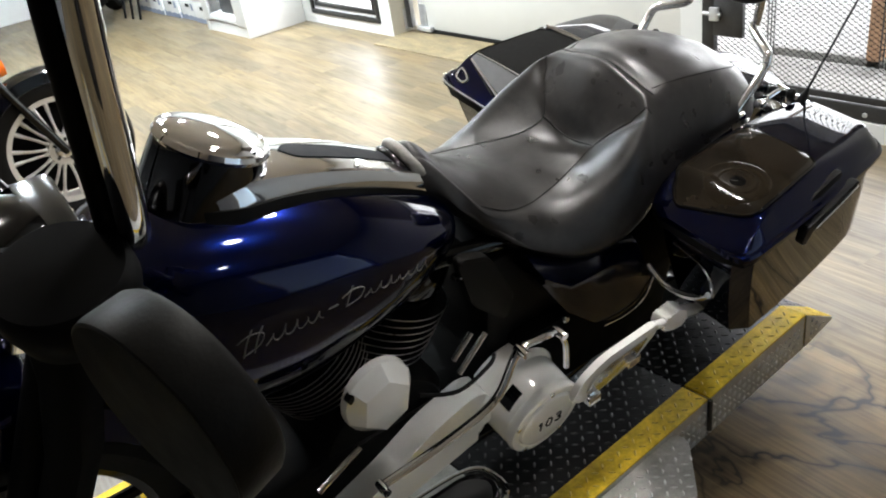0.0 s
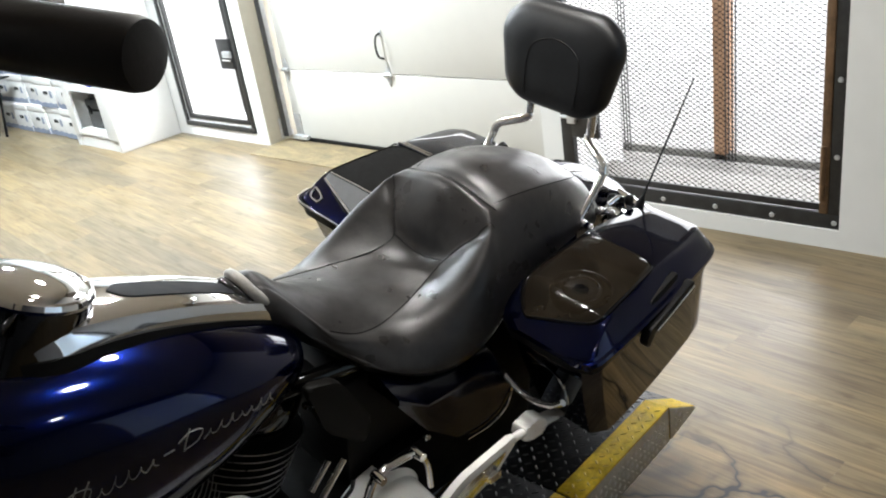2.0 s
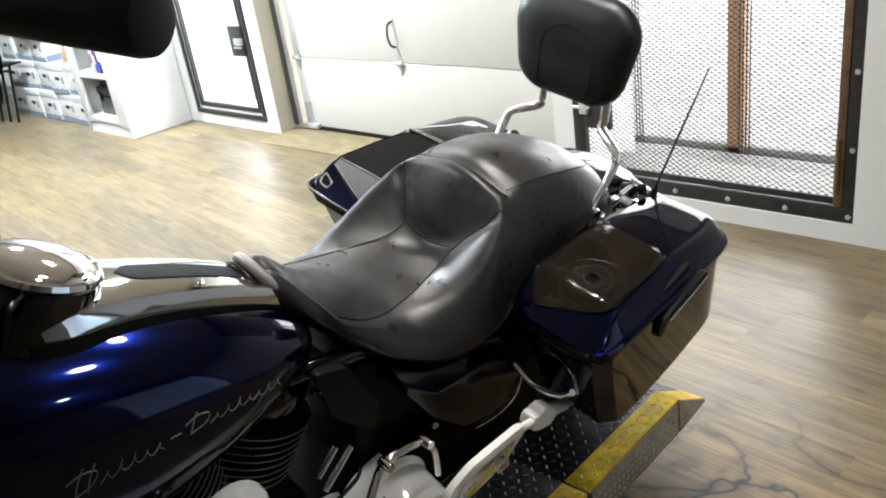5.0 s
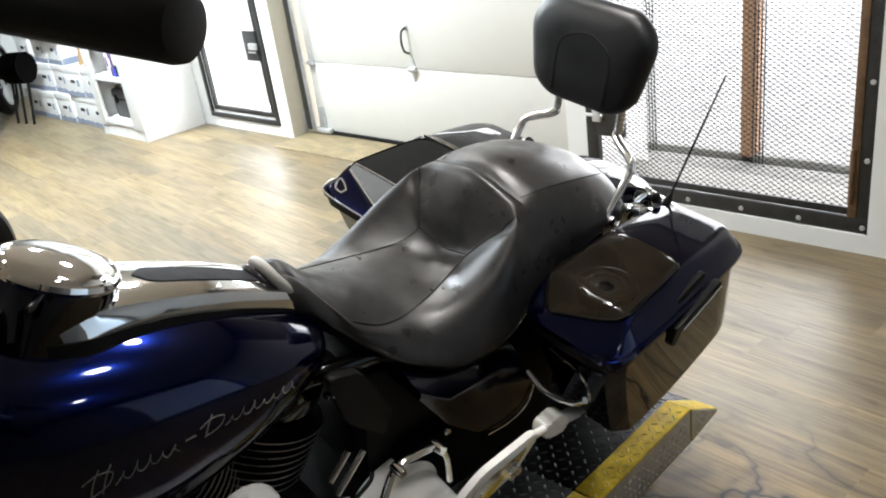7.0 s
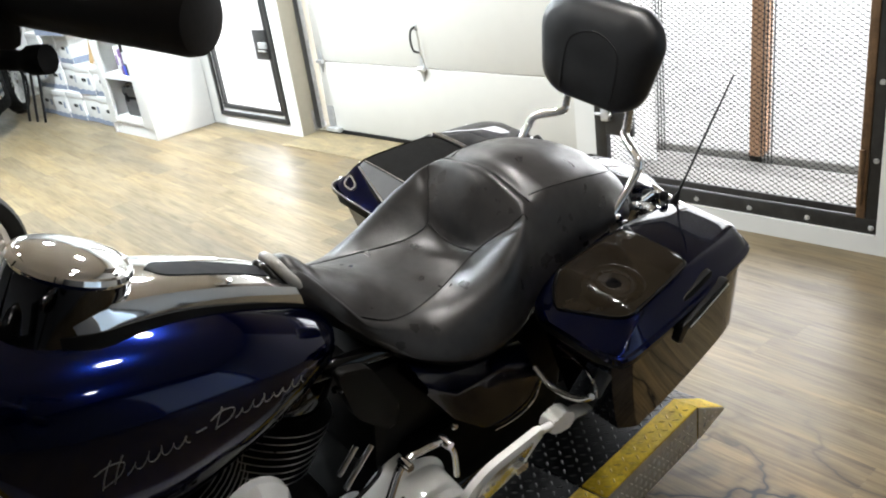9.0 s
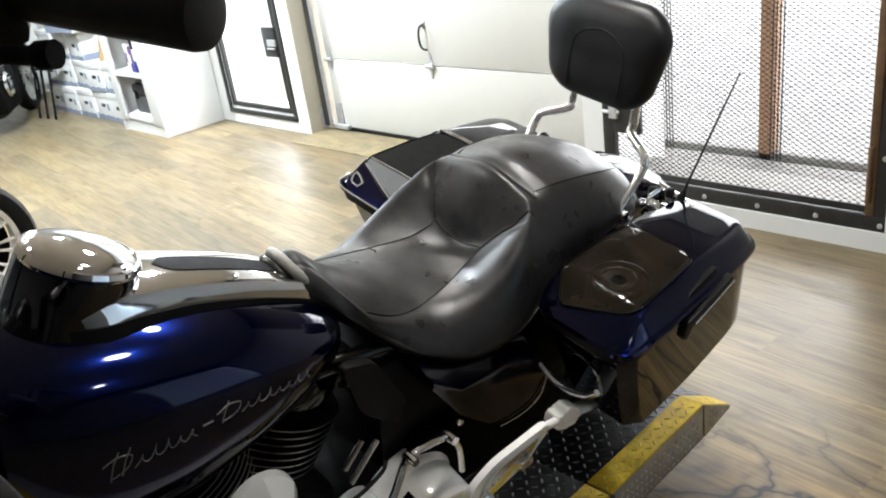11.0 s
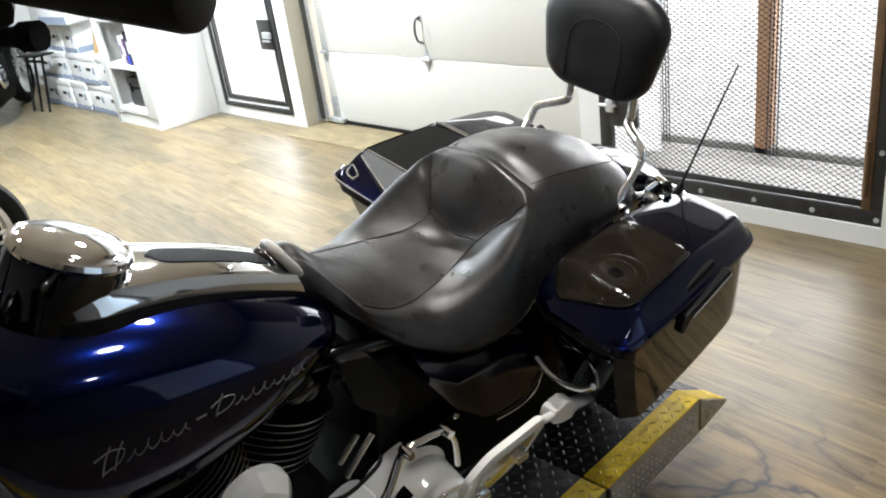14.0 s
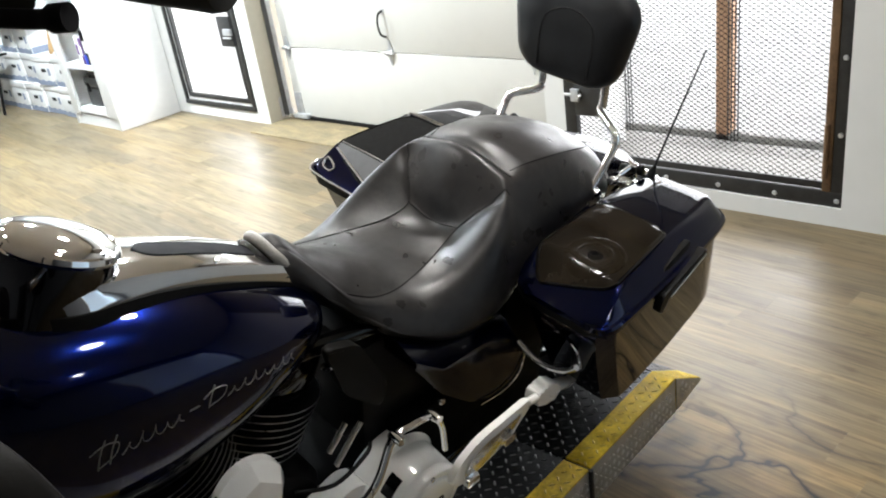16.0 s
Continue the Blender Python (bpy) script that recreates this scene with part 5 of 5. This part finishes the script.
    part("jiffy_stand", tube([(-0.2, -0.15, 0.14), (-0.18, -0.3, 0.07), (-0.16, -0.36, 0.0 + 0.085)], 0.012), GLOSSB, bike)


def digit(ch, at, right, up, out, parent):
    """One engraved numeral in strokes, 26 mm high."""
    strokes = {"1": [[(0.004, 0.02), (0.01, 0.026), (0.01, 0.0)]], "0": [[(0.004, 0.003), (0.002, 0.013), (0.005, 0.024), (0.01, 0.026), (0.015, 0.022), (0.016, 0.013), (0.014, 0.003), (0.009, 0.0), (0.004, 0.003)]], "3": [[(0.002, 0.023), (0.009, 0.026), (0.015, 0.022), (0.013, 0.015), (0.007, 0.013), (0.014, 0.011), (0.016, 0.005), (0.009, 0.0), (0.002, 0.003)]]}
    for st in strokes[ch]:
        part("numeral_stroke", tube([at + right * u + up * v for u, v in st], 0.0024, 6, 3), PLASTIC, parent, "dark engraved numeral")


def horn():
    o = V(-0.186, -0.17, 0.467)
    rings = []
    for r, d, k in ((0.056, 0.0, 0), (0.07, 0.012, 0), (0.069, 0.026, 0.2), (0.05, 0.052, 1), (0.012, 0.06, 1)):
        ring = []
        for q in range(24):
            a = 2 * math.pi * q / 24 + 0.39
            f = math.cos(math.pi / 6) / math.cos((a - 0.39) % (math.pi / 3) - math.pi / 6)
            rr = r * (1 - k + k * f)
            ring.append(o + V(math.cos(a) * rr * 0.95, -d, math.sin(a) * rr * 1.1))
        rings.append(ring)
    return loft(rings)


engine()


def front_end():
    # left-hand side of a raised handlebar, turned a little to the left
    hb = part("handlebar", tube([(-0.505, -0.15, 0.94), (-0.492, -0.245, 0.985), (-0.498, -0.31, 1.06), (-0.498, -0.355, 1.27), (-0.49, -0.375, 1.38), (-0.46, -0.44, 1.415), (-0.422, -0.527, 1.415), (-0.40, -0.575, 1.414)], 0.0165, 16), CHROME, bike, "tall chrome handlebar")
    part("handlebar_side", tube([(-0.57, 0.1, 0.88), (-0.63, 0.2, 0.985), (-0.66, 0.26, 1.06), (-0.7, 0.3, 1.27), (-0.69, 0.32, 1.38), (-0.65, 0.39, 1.415), (-0.58, 0.54, 1.413)], 0.0165, 16), GLOSSB, hb)
    a, b = V(-0.369, -0.637, 1.413), V(-0.428, -0.515, 1.415)
    d = (a - b).normalized()
    part("grip", lathe([(0.016, 0.0), (0.0195, 0.002), (0.02, 0.02), (0.02, (a - b).length - 0.006), (0.0185, (a - b).length), (0.014, (a - b).length + 0.001), (0.0, (a - b).length + 0.001)], b, d, 36), GRIPM, hb, "worn black rubber grip")
    part("grip", lathe([(0.016, 0.0), (0.0195, 0.002), (0.02, 0.02), (0.02, 0.13), (0.018, 0.136), (0, 0.136)], (-0.60, 0.50, 1.413), (0.42, 0.9, 0), 36), GRIPM, hb, "worn black rubber grip")
    part("switch_housing", box(-0.475, -0.425, -0.535, -0.47, 1.38, 1.44, 0.012), PLASTIC, hb)
    part("clutch_lever", tube([(-0.49, -0.46, 1.40), (-0.478, -0.52, 1.391), (-0.449, -0.566, 1.391), (-0.434, -0.588, 1.394)], [0.007, 0.006, 0.0055, 0.008], 12), MATTBLACK, hb, "black clutch lever")
    part("lever_perch", box(-0.505, -0.455, -0.49, -0.43, 1.375, 1.425, 0.01), GLOSSB, hb)
    part("cable_sleeve", tube([(-0.512, -0.232, 0.985), (-0.519, -0.296, 1.06), (-0.519, -0.342, 1.27), (-0.51, -0.362, 1.38)], 0.0105, 14), MATTBLACK, hb, "black cable sleeve along the bar")
    part("control_cable", tube([(-0.47, -0.42, 1.41), (-0.505, -0.36, 1.35), (-0.515, -0.347, 1.27), (-0.518, -0.30, 1.06), (-0.51, -0.22, 0.93), (-0.46, -0.1, 0.78)], 0.005, 10), MATTBLACK, hb)
    # fork, nacelle and lamp
    f = part("fork", tube([(-0.56, -0.11, 0.86), (-0.80, -0.11, 0.32)], 0.03, 18), MATTBLACK, bike)
    part("fork_leg", tube([(-0.56, 0.11, 0.86), (-0.80, 0.11, 0.32)], 0.03, 18), GLOSSB, f)
    part("top_clamp", box(-0.59, -0.5, -0.15, 0.13, 0.84, 0.88, 0.012), GLOSSB, f)
    arc = [math.radians(a) for a in range(-70, 75, 7)]
    c, R = V(-0.76, 0, 0.32), 0.35
    prof = [(-0.085, 0.06), (-0.075, 0.01), (-0.04, -0.012), (0, -0.018), (0.04, -0.012), (0.075, 0.01), (0.085, 0.06)]
    part("front_fender", loft([[c + V(math.sin(q), 0, math.cos(q)) * (R - dd) + V(0, y, 0) for y, dd in prof + [(y * 0.95, dd + 0.006) for y, dd in prof[::-1]]] for q in arc]), PAINT, bike, "deep blue front fender")
    hl = part("headlamp", lathe([(0.0, -0.16), (0.06, -0.15), (0.09, -0.09), (0.095, 0.0), (0.09, 0.006), (0.0, 0.0)], (-0.70, -0.03, 0.86), (-0.95, -0.3, 0.0), 40), GLOSSB, bike, "black headlamp bucket")
    part("lamp_lens", lathe([(0.088, 0.004), (0.06, 0.02), (0.0, 0.03)], (-0.70, -0.03, 0.86), (-0.95, -0.3, 0.0), 40), SATIN, hl)
    # dark round pods ahead of the tank, and a panel added to keep the fork side black
    pod = part("fork_pod", lathe([(0.0000, -0.0504), (0.0691, -0.0488), (0.0813, -0.0447), (0.0849, -0.0390), (0.0861, -0.0081), (0.0849, -0.0016), (0.0829, -0.0004), (0.0813, -0.0012), (0.0796, -0.0033), (0.0000, -0.0065)], POD, POD_AX, 64), PODM, bike, "round black pod with a deep rim")
    part("pod_face", lathe([(0.0821, -0.0004), (0.0488, 0.0000), (0.0000, 0.0004)], POD, POD_AX, 48), MATTBLACK, pod, "dull black face of the pod")
    part("nacelle_shell", lathe([(0.0, -0.09), (0.045, -0.085), (0.062, -0.065), (0.07, -0.03), (0.068, -0.006), (0.063, 0.0), (0.0, 0.004)], SHELL, SHELL_AX, 48), MATTBLACK, bike, "matt black nacelle shell")
    shield = [[V(x0 - 0.07 * f, -0.16 - 0.045 * math.sin(math.pi * (0.2 + 0.7 * f)) + dy, z) for f in (0.0, 0.25, 0.5, 0.75, 1.0)] + [V(x0 - 0.07 * f, -0.15 - 0.045 * math.sin(math.pi * (0.2 + 0.7 * f)) + dy, z) for f in (1.0, 0.75, 0.5, 0.25, 0.0)] for x0, dy, z in ((-0.555, 0.03, 0.97), (-0.55, 0.01, 0.9), (-0.56, 0.0, 0.78), (-0.59, 0.0, 0.66), (-0.64, 0.01, 0.54), (-0.68, 0.02, 0.47))]
    part("fork_blackout", loft(shield), MATTBLACK, bike, "added matt black panel beside the fork", 40)


POD, POD_AX = (-0.579, -0.581, 1.073), V(-0.960, -0.270, -0.072).normalized()
SHELL, SHELL_AX = (-0.576, -0.307, 1.024), V(-0.107, -0.153, 0.982).normalized()
front_end()


# ---- storage corner ----
def cabinet():
    c = thing("shelf_cabinet", "tall white laminate shelf cabinet with open compartments", "cabinet")
    x0, x1, y0, y1 = 2.135, 2.655, 4.9, 5.62
    part("side_panel", box(x0, x1, y0, y0 + 0.03, 0, 2.1, 0.002), SHELFM, c)
    part("side_panel", box(x0, x1, y1 - 0.03, y1, 0, 2.1, 0.002), SHELFM, c)
    part("face_frame", box(x0 - 0.004, x0 + 0.02, y0 - 0.003, y0 + 0.16, 0.09, 2.1, 0.002), SHELFM, c)
    part("face_frame", box(x0 - 0.004, x0 + 0.02, y1 - 0.1, y1 + 0.003, 0.09, 2.1, 0.002), SHELFM, c)
    part("plinth", box(x0 + 0.012, x0 + 0.03, y0 + 0.03, y1 - 0.03, 0, 0.09), SHELFM, c)
    part("back_panel", box(x1 - 0.015, x1 - 0.004, y0 + 0.03, y1 - 0.03, 0.1, 2.1), SHELFM, c)
    for z in (0.1, 0.455, 0.82, 1.2, 1.6, 2.08):
        part("shelf", box(x0, x1 - 0.015, y0 + 0.03, y1 - 0.03, z, z + 0.035, 0.002), SHELFM, c)
    return c


cabinet()


def toolcase():
    t = thing("tool_case", "dark grey plastic tool case on the bottom shelf", "tool case", at=pose(2.21, 5.1, 0.136))
    part("body", box(0, 0.3, 0, 0.36, 0, 0.15, 0.02), TOOLBOX, t)
    part("lid", box(-0.004, 0.304, -0.004, 0.364, 0.155, 0.235, 0.022), TOOLBOX, t)
    part("handle", tube([(0.02, 0.1, 0.225), (0.01, 0.11, 0.265), (0.01, 0.25, 0.265), (0.02, 0.26, 0.225)], 0.012), TOOLBOX, t)
    for y in (0.07, 0.27):
        part("latch", box(-0.012, 0.002, y, y + 0.035, 0.12, 0.19, 0.003), PLASTIC, t)
    return t


toolcase()


def shelf_goods():
    for y, w, h, m_, name, lab, cat in ((5.08, 0.1, 0.26, PLASTIC, "binder", "black upright binder on the shelf", "binder"), (5.2, 0.035, 0.2, PURPLE, "book", "purple book standing on the shelf", "book"), (5.245, 0.045, 0.22, CARD, "carton", "slim white carton on the shelf", "carton")):
        t = thing(name, lab, cat, at=pose(2.16, y, 0.491))
        part("cover", box(0, 0.2, 0, w, 0, h, 0.004), m_, t)
        part("label_strip", box(-0.002, 0.001, w * 0.2, w * 0.8, h * 0.35, h * 0.7), CARD if m_ is not CARD else PURPLE, t)
    t = thing("spray_bottle", "small blue plastic bottle on the shelf", "bottle", at=pose(2.18, 5.17, 0.491))
    part("bottle", lathe([(0, 0), (0.026, 0.0), (0.028, 0.01), (0.028, 0.07), (0.012, 0.09), (0, 0.09)], (0, 0, 0), (0, 0, 1), 18), BLUEC, t)
    part("cap", lathe([(0.012, 0.088), (0.012, 0.11), (0, 0.112)], (0, 0, 0), (0, 0, 1), 14), CARD, t)


shelf_goods()


def file_box():
    b = thing("file_box", "white cardboard file box with a grey-blue printed foot", "box", group="stacked file boxes")
    part("body", box(0, 0.38, 0, 0.315, 0.0, 0.2, 0.004), CARD, b)
    part("printed_band", slab([(0.004, 0.002), (0.311, 0.002), (0.311, 0.046), (0.27, 0.038), (0.22, 0.05), (0.17, 0.036), (0.12, 0.048), (0.06, 0.037), (0.004, 0.046)], lambda u, v, w: V(-0.0005 - w, u, v), 0.0025), BAND, b, "grey-blue wavy print")
    part("printed_band", box(0.004, 0.376, -0.0025, -0.0005, 0.002, 0.055), BAND, b)
    part("lid", box(-0.006, 0.386, -0.006, 0.321, 0.2, 0.25, 0.004), CARD, b)
    # dark plate on the solid front paints the shade inside a hand hole
    part("hand_hole", slab(rounded([(0.12, 0.115), (0.2, 0.115), (0.2, 0.145), (0.12, 0.145)], 0.012), lambda u, v, w: V(-0.0005 - w, u, v), 0.0025), DARKHOLE, b)
    part("writing_bar", box(-0.003, -0.0005, 0.05, 0.09, 0.09, 0.15), BAND, b)
    return b


fb0 = file_box()
random.seed(11)
spots = []
for row, cols in enumerate((range(5), range(5), (2, 3, 4))):
    for i in cols:
        spots.append((2.22 + 0.02 * row + random.uniform(-0.015, 0.015), 5.68 + 0.33 * i, 0.252 * row, random.uniform(-3, 3)))
for i, (x, y, z, r) in enumerate(spots):
    m_ = pose(x, y, z, 0, 0, r)
    if i == 0:
        fb0.matrix_world = m_
    else:
        copy_thing(fb0, m_)
solid("board", box(0, 0.02, 0, 0.12, 0, 0.45, 0.003), KRAFT, "narrow brown board standing on the boxes", "board", at=pose(2.3, 6.02, 0.505, 0, 12, 0))


def big_carton():
    c = thing("carton", "large white carton with a grey printed foot on the boxes", "carton", at=pose(2.2, 6.28, 0.76, 0, 0, 4))
    part("body", box(0, 0.36, 0, 0.5, 0, 0.22, 0.004), CARD, c)
    part("printed_band", box(-0.0025, -0.0005, 0.004, 0.496, 0.002, 0.07), BAND, c)
    part("tape", box(0.02, 0.34, 0.23, 0.27, 0.2202, 0.2215), KRAFT, c)


big_carton()


def parts_tray():
    t = thing("parts_tray", "open tray of dark parts lying on the boxes", "tray", at=pose(2.24, 5.7, 0.509, 0, 0, -6))
    part("tray", box(0, 0.26, 0, 0.3, 0, 0.02, 0.004), SHELFM, t)
    for k, (x, y, r, m_) in enumerate(((0.06, 0.06, 0.03, TOOLBOX), (0.14, 0.1, 0.035, PLASTIC), (0.07, 0.2, 0.028, BLUEC), (0.18, 0.22, 0.04, TOOLBOX), (0.19, 0.05, 0.03, SATIN))):
        part("loose_part", lathe([(0, 0), (r, 0), (r, 0.05), (r * 0.6, 0.075), (r * 0.6, 0.1), (0, 0.1)], (x, y, 0.02), (0.2 * (k % 2), 0.15, 1), 14), m_, t)


parts_tray()


# ---- other motorcycles standing in the showroom ----
def parked_bike(at, label, paint, fork, side):
    b = thing("parked_motorcycle", label, "motorcycle", at, group="parked motorcycles")
    rad = 0.33
    for name, cx in (("front_wheel", 0.0), ("rear_wheel", -1.6)):
        hub = V(cx, 0, rad)
        w = part(name, lathe([(0, -0.06), (0.03, -0.06), (0.045, -0.045), (0.045, 0.045), (0.03, 0.06), (0, 0.06)], hub, (0, 1, 0), 24), SATIN, b, "cast alloy wheel")
        part("tyre", lathe([(rad - 0.085, -0.05), (rad - 0.06, -0.062), (rad - 0.02, -0.055), (rad, -0.018), (rad, 0.018), (rad - 0.02, 0.055), (rad - 0.06, 0.062), (rad - 0.085, 0.05)], hub, (0, 1, 0), 56), RUBBER, w)
        part("rim", lathe([(rad - 0.108, -0.045), (rad - 0.08, -0.05), (rad - 0.09, 0.0), (rad - 0.08, 0.05), (rad - 0.108, 0.045)], hub, (0, 1, 0), 56), CAST, w)
        part("brake_disc", lathe([(0.04, 0.042), (0.215, 0.042), (0.215, 0.036), (0.04, 0.036)], hub, (0, side, 0), 40), MATTBLACK, w)
        for k in range(20):
            a = k * 2 * math.pi / 20
            d = V(math.cos(a), 0, math.sin(a))
            q = V(-math.sin(a), 0, math.cos(a)) * (0.006 if k % 2 else -0.006)
            part("spoke", tube([hub + d * 0.06 + V(0, -0.03 * side, 0), hub + d * 0.14 + q + V(0, -0.035 * side, 0), hub + d * (rad - 0.098) + q + V(0, -0.03 * side, 0)], [0.009, 0.0065, 0.009], 8), CAST, w)
        hb = part("hub_plate", lathe([(0, -0.052), (0.03, -0.052), (0.035, -0.046), (0.07, -0.044), (0.075, -0.02), (0, -0.02)], hub, (0, side, 0), 32), CAST, w)
        for k in range(5):
            a = k * 2 * math.pi / 5
            part("hub_bolt", lathe([(0, 0), (0.007, 0), (0.006, 0.006), (0, 0.006)], hub + V(math.cos(a) * 0.05, -0.045 * side, math.sin(a) * 0.05), (0, -side, 0), 10), PLASTIC, hb)
    for s in (-1, 1):
        part("fork_leg", tube([(0.0, s * 0.085, rad), (-0.24, s * 0.085, 0.85)], 0.02, 14), fork, b, "slim fork leg")
        part("turn_signal", lathe([(0, -0.035), (0.03, -0.03), (0.034, 0.0), (0.03, 0.02), (0, 0.024)], (-0.16, s * 0.2, 0.78), (1, 0, 0), 18), ORANGE, b, "orange turn signal")
        part("shock", tube([(-1.55, s * 0.13, rad + 0.03), (-1.35, s * 0.13, 0.62)], 0.025, 12), CHROME, b)
    arc = [math.radians(a) for a in range(-75, 30, 7)]
    prof = [(-0.075, 0.05), (-0.065, 0.005), (0, -0.015), (0.065, 0.005), (0.075, 0.05)]
    for name, cx, a0 in (("front_fender", 0.0, 0), ("rear_fender", -1.6, 0.3)):
        c = V(cx, 0, rad)
        part(name, loft([[c + V(math.sin(q + a0), 0, math.cos(q + a0)) * (rad + 0.03 - dd) + V(0, y, 0) for y, dd in prof + [(y * 0.94, dd + 0.005) for y, dd in prof[::-1]]] for q in arc]), paint, b)
    h = part("headlamp", lathe([(0, -0.13), (0.06, -0.12), (0.09, -0.06), (0.095, 0.0), (0.085, 0.006), (0, 0.0)], (-0.13, 0, 0.88), (1, 0, -0.05), 28), CHROME, b)
    part("lens", lathe([(0.084, 0.002), (0.05, 0.02), (0, 0.026)], (-0.13, 0, 0.88), (1, 0, -0.05), 28), SATIN, h)
    part("handlebar", tube([(-0.45, -0.4, 1.05), (-0.36, -0.3, 1.08), (-0.28, -0.12, 0.98), (-0.28, 0.12, 0.98), (-0.36, 0.3, 1.08), (-0.45, 0.4, 1.05)], 0.014, 12), CHROME, b)
    part("fuel_tank", loft([[V(x, w * math.cos(a), z + h_ * math.sin(a)) for a in [2 * math.pi * q / 24 for q in range(24)]] for x, w, z, h_ in ((-0.38, 0.04, 0.8, 0.04), (-0.45, 0.12, 0.8, 0.09), (-0.6, 0.15, 0.79, 0.11), (-0.8, 0.11, 0.76, 0.08), (-0.88, 0.04, 0.74, 0.03))]), paint, b)
    part("seat", loft([[V(x, w * math.cos(a), z + h_ * math.sin(a)) for a in [2 * math.pi * q / 20 for q in range(20)]] for x, w, z, h_ in ((-0.86, 0.06, 0.72, 0.03), (-1.0, 0.13, 0.69, 0.05), (-1.2, 0.15, 0.7, 0.06), (-1.35, 0.1, 0.76, 0.05), (-1.55, 0.08, 0.77, 0.04))]), LEATHER, b)
    part("engine", box(-0.95, -0.45, -0.14, 0.14, 0.18, 0.6, 0.05), WRINKLE, b)
    for s in (-1, 1):
        part("engine_cover", lathe([(0, 0), (0.1, 0), (0.11, 0.02), (0.09, 0.04), (0, 0.045)], (-0.6, s * 0.14, 0.42), (0, s, 0), 28), CHROME, b)
        part("rocker_cover", box(-0.62, -0.48, min(s * 0.05, s * 0.15), max(s * 0.05, s * 0.15), 0.58, 0.66, 0.02), CHROME, b)
    for k in range(5):
        part("cylinder_fin", box(-0.68, -0.44, -0.15, 0.15, 0.48 + 0.022 * k, 0.486 + 0.022 * k, 0.002), FINS, b)
    part("exhaust", tube([(-0.5, -0.15, 0.45), (-0.42, -0.17, 0.28), (-0.6, -0.18, 0.2), (-1.7, -0.19, 0.24)], [0.02, 0.022, 0.03, 0.045], 14), CHROME, b)
    part("frame", tube([(-0.25, 0, 0.85), (-0.4, 0, 0.3), (-0.55, 0, 0.16), (-1.0, 0, 0.16), (-1.25, 0, 0.4), (-1.35, 0, 0.62)], 0.022, 12), GLOSSB, b)
    part("side_stand", tube([(-0.7, -0.14, 0.18), (-0.66, -0.34, 0.012)], 0.011, 10), GLOSSB, b)
    return b


parked_bike(pose(0.1, 2.83, 0.0, 0, 0, 0), "black motorcycle with a silver cast front wheel, parked alongside", GLOSSB, GLOSSB, 1)
parked_bike(pose(1.23, 6.32, 0.0, 0, 0, -124), "dark motorcycle with chrome fork and orange signals by the boxes", GLOSSB, CHROME, -1)


def stand(at):
    t = thing("folding_stand", "black folding stand leaning beside the boxes", "stand", at)
    for y in (0.0, 0.13, 0.26):
        part("leg", tube([(0.0, y, 0.01), (0.1, y + 0.02, 0.5)], 0.012, 8), PLASTIC, t)
    part("rail", tube([(0.09, 0.0, 0.45), (0.09, 0.3, 0.45)], 0.012, 8), PLASTIC, t)
    part("tray", box(0.02, 0.2, -0.02, 0.3, 0.5, 0.515, 0.004), PLASTIC, t)


stand(pose(2.0, 6.75, 0.0, 0, 0, 10))


# ---- floor planks ----
def clipped(poly, x0, x1, y0, y1):
    """A flat outline cut off at the room's sides."""
    for axis, lim, sg in ((0, x0, 1), (0, x1, -1), (1, y0, 1), (1, y1, -1)):
        res = []
        for a, b in zip(poly, poly[1:] + poly[:1]):
            da, db = sg * (a[axis] - lim), sg * (b[axis] - lim)
            if da >= 0:
                res.append(a)
            if da * db < 0:
                f = da / (da - db)
                res.append((a[0] + (b[0] - a[0]) * f, a[1] + (b[1] - a[1]) * f))
        poly = res
        if len(poly) < 3:
            return []
    return poly


def planks():
    random.seed(21)
    W, T = PLANK_W, 0.006
    kinds = [(ln, mesh("plank", box(0, W - 0.0003, 0, ln - 0.0003, -T, 0.0), PLANK)) for ln in (1.22, 0.8, 0.45)]
    c, sn = math.cos(radians(PLANK_TURN)), math.sin(radians(PLANK_TURN))
    rest = bmesh.new()
    u = -5.0
    while u < 5.0:
        v = -5.2 + random.uniform(0, 1.2)
        while v < 9.6:
            ln, me = kinds[0] if random.random() < 0.75 else kinds[1 if random.random() < 0.6 else 2]
            raw = [(c * a - sn * b, sn * a + c * b) for a, b in ((u, v), (u + W - 0.0003, v), (u + W - 0.0003, v + ln - 0.0003), (u, v + ln - 0.0003))]
            poly = clipped(raw, -3.59, 2.85, -3.79, 8.39)
            cx, cy = c * (u + W / 2) - sn * (v + ln / 2), sn * (u + W / 2) + c * (v + ln / 2)
            if poly:
                if cx < -0.2 or cy < -1.1 or cy > 5.2 or cx > 2.8:
                    slab(poly, lambda p, q, w: V(p, q, -w), T, bm=rest)
                elif poly == raw:
                    ob = new("plank", me)
                    ob.parent = floor
                    ob.matrix_basis = pose(raw[0][0], raw[0][1], random.uniform(-0.0001, 0), 0, 0, PLANK_TURN)
                else:
                    part("plank", slab(poly, lambda p, q, w: V(p, q, -w), T), PLANK, floor)
            v += ln
        u += W
    part("far_planks", rest, PLANK, floor)["kind"] = "stuff"


planks()
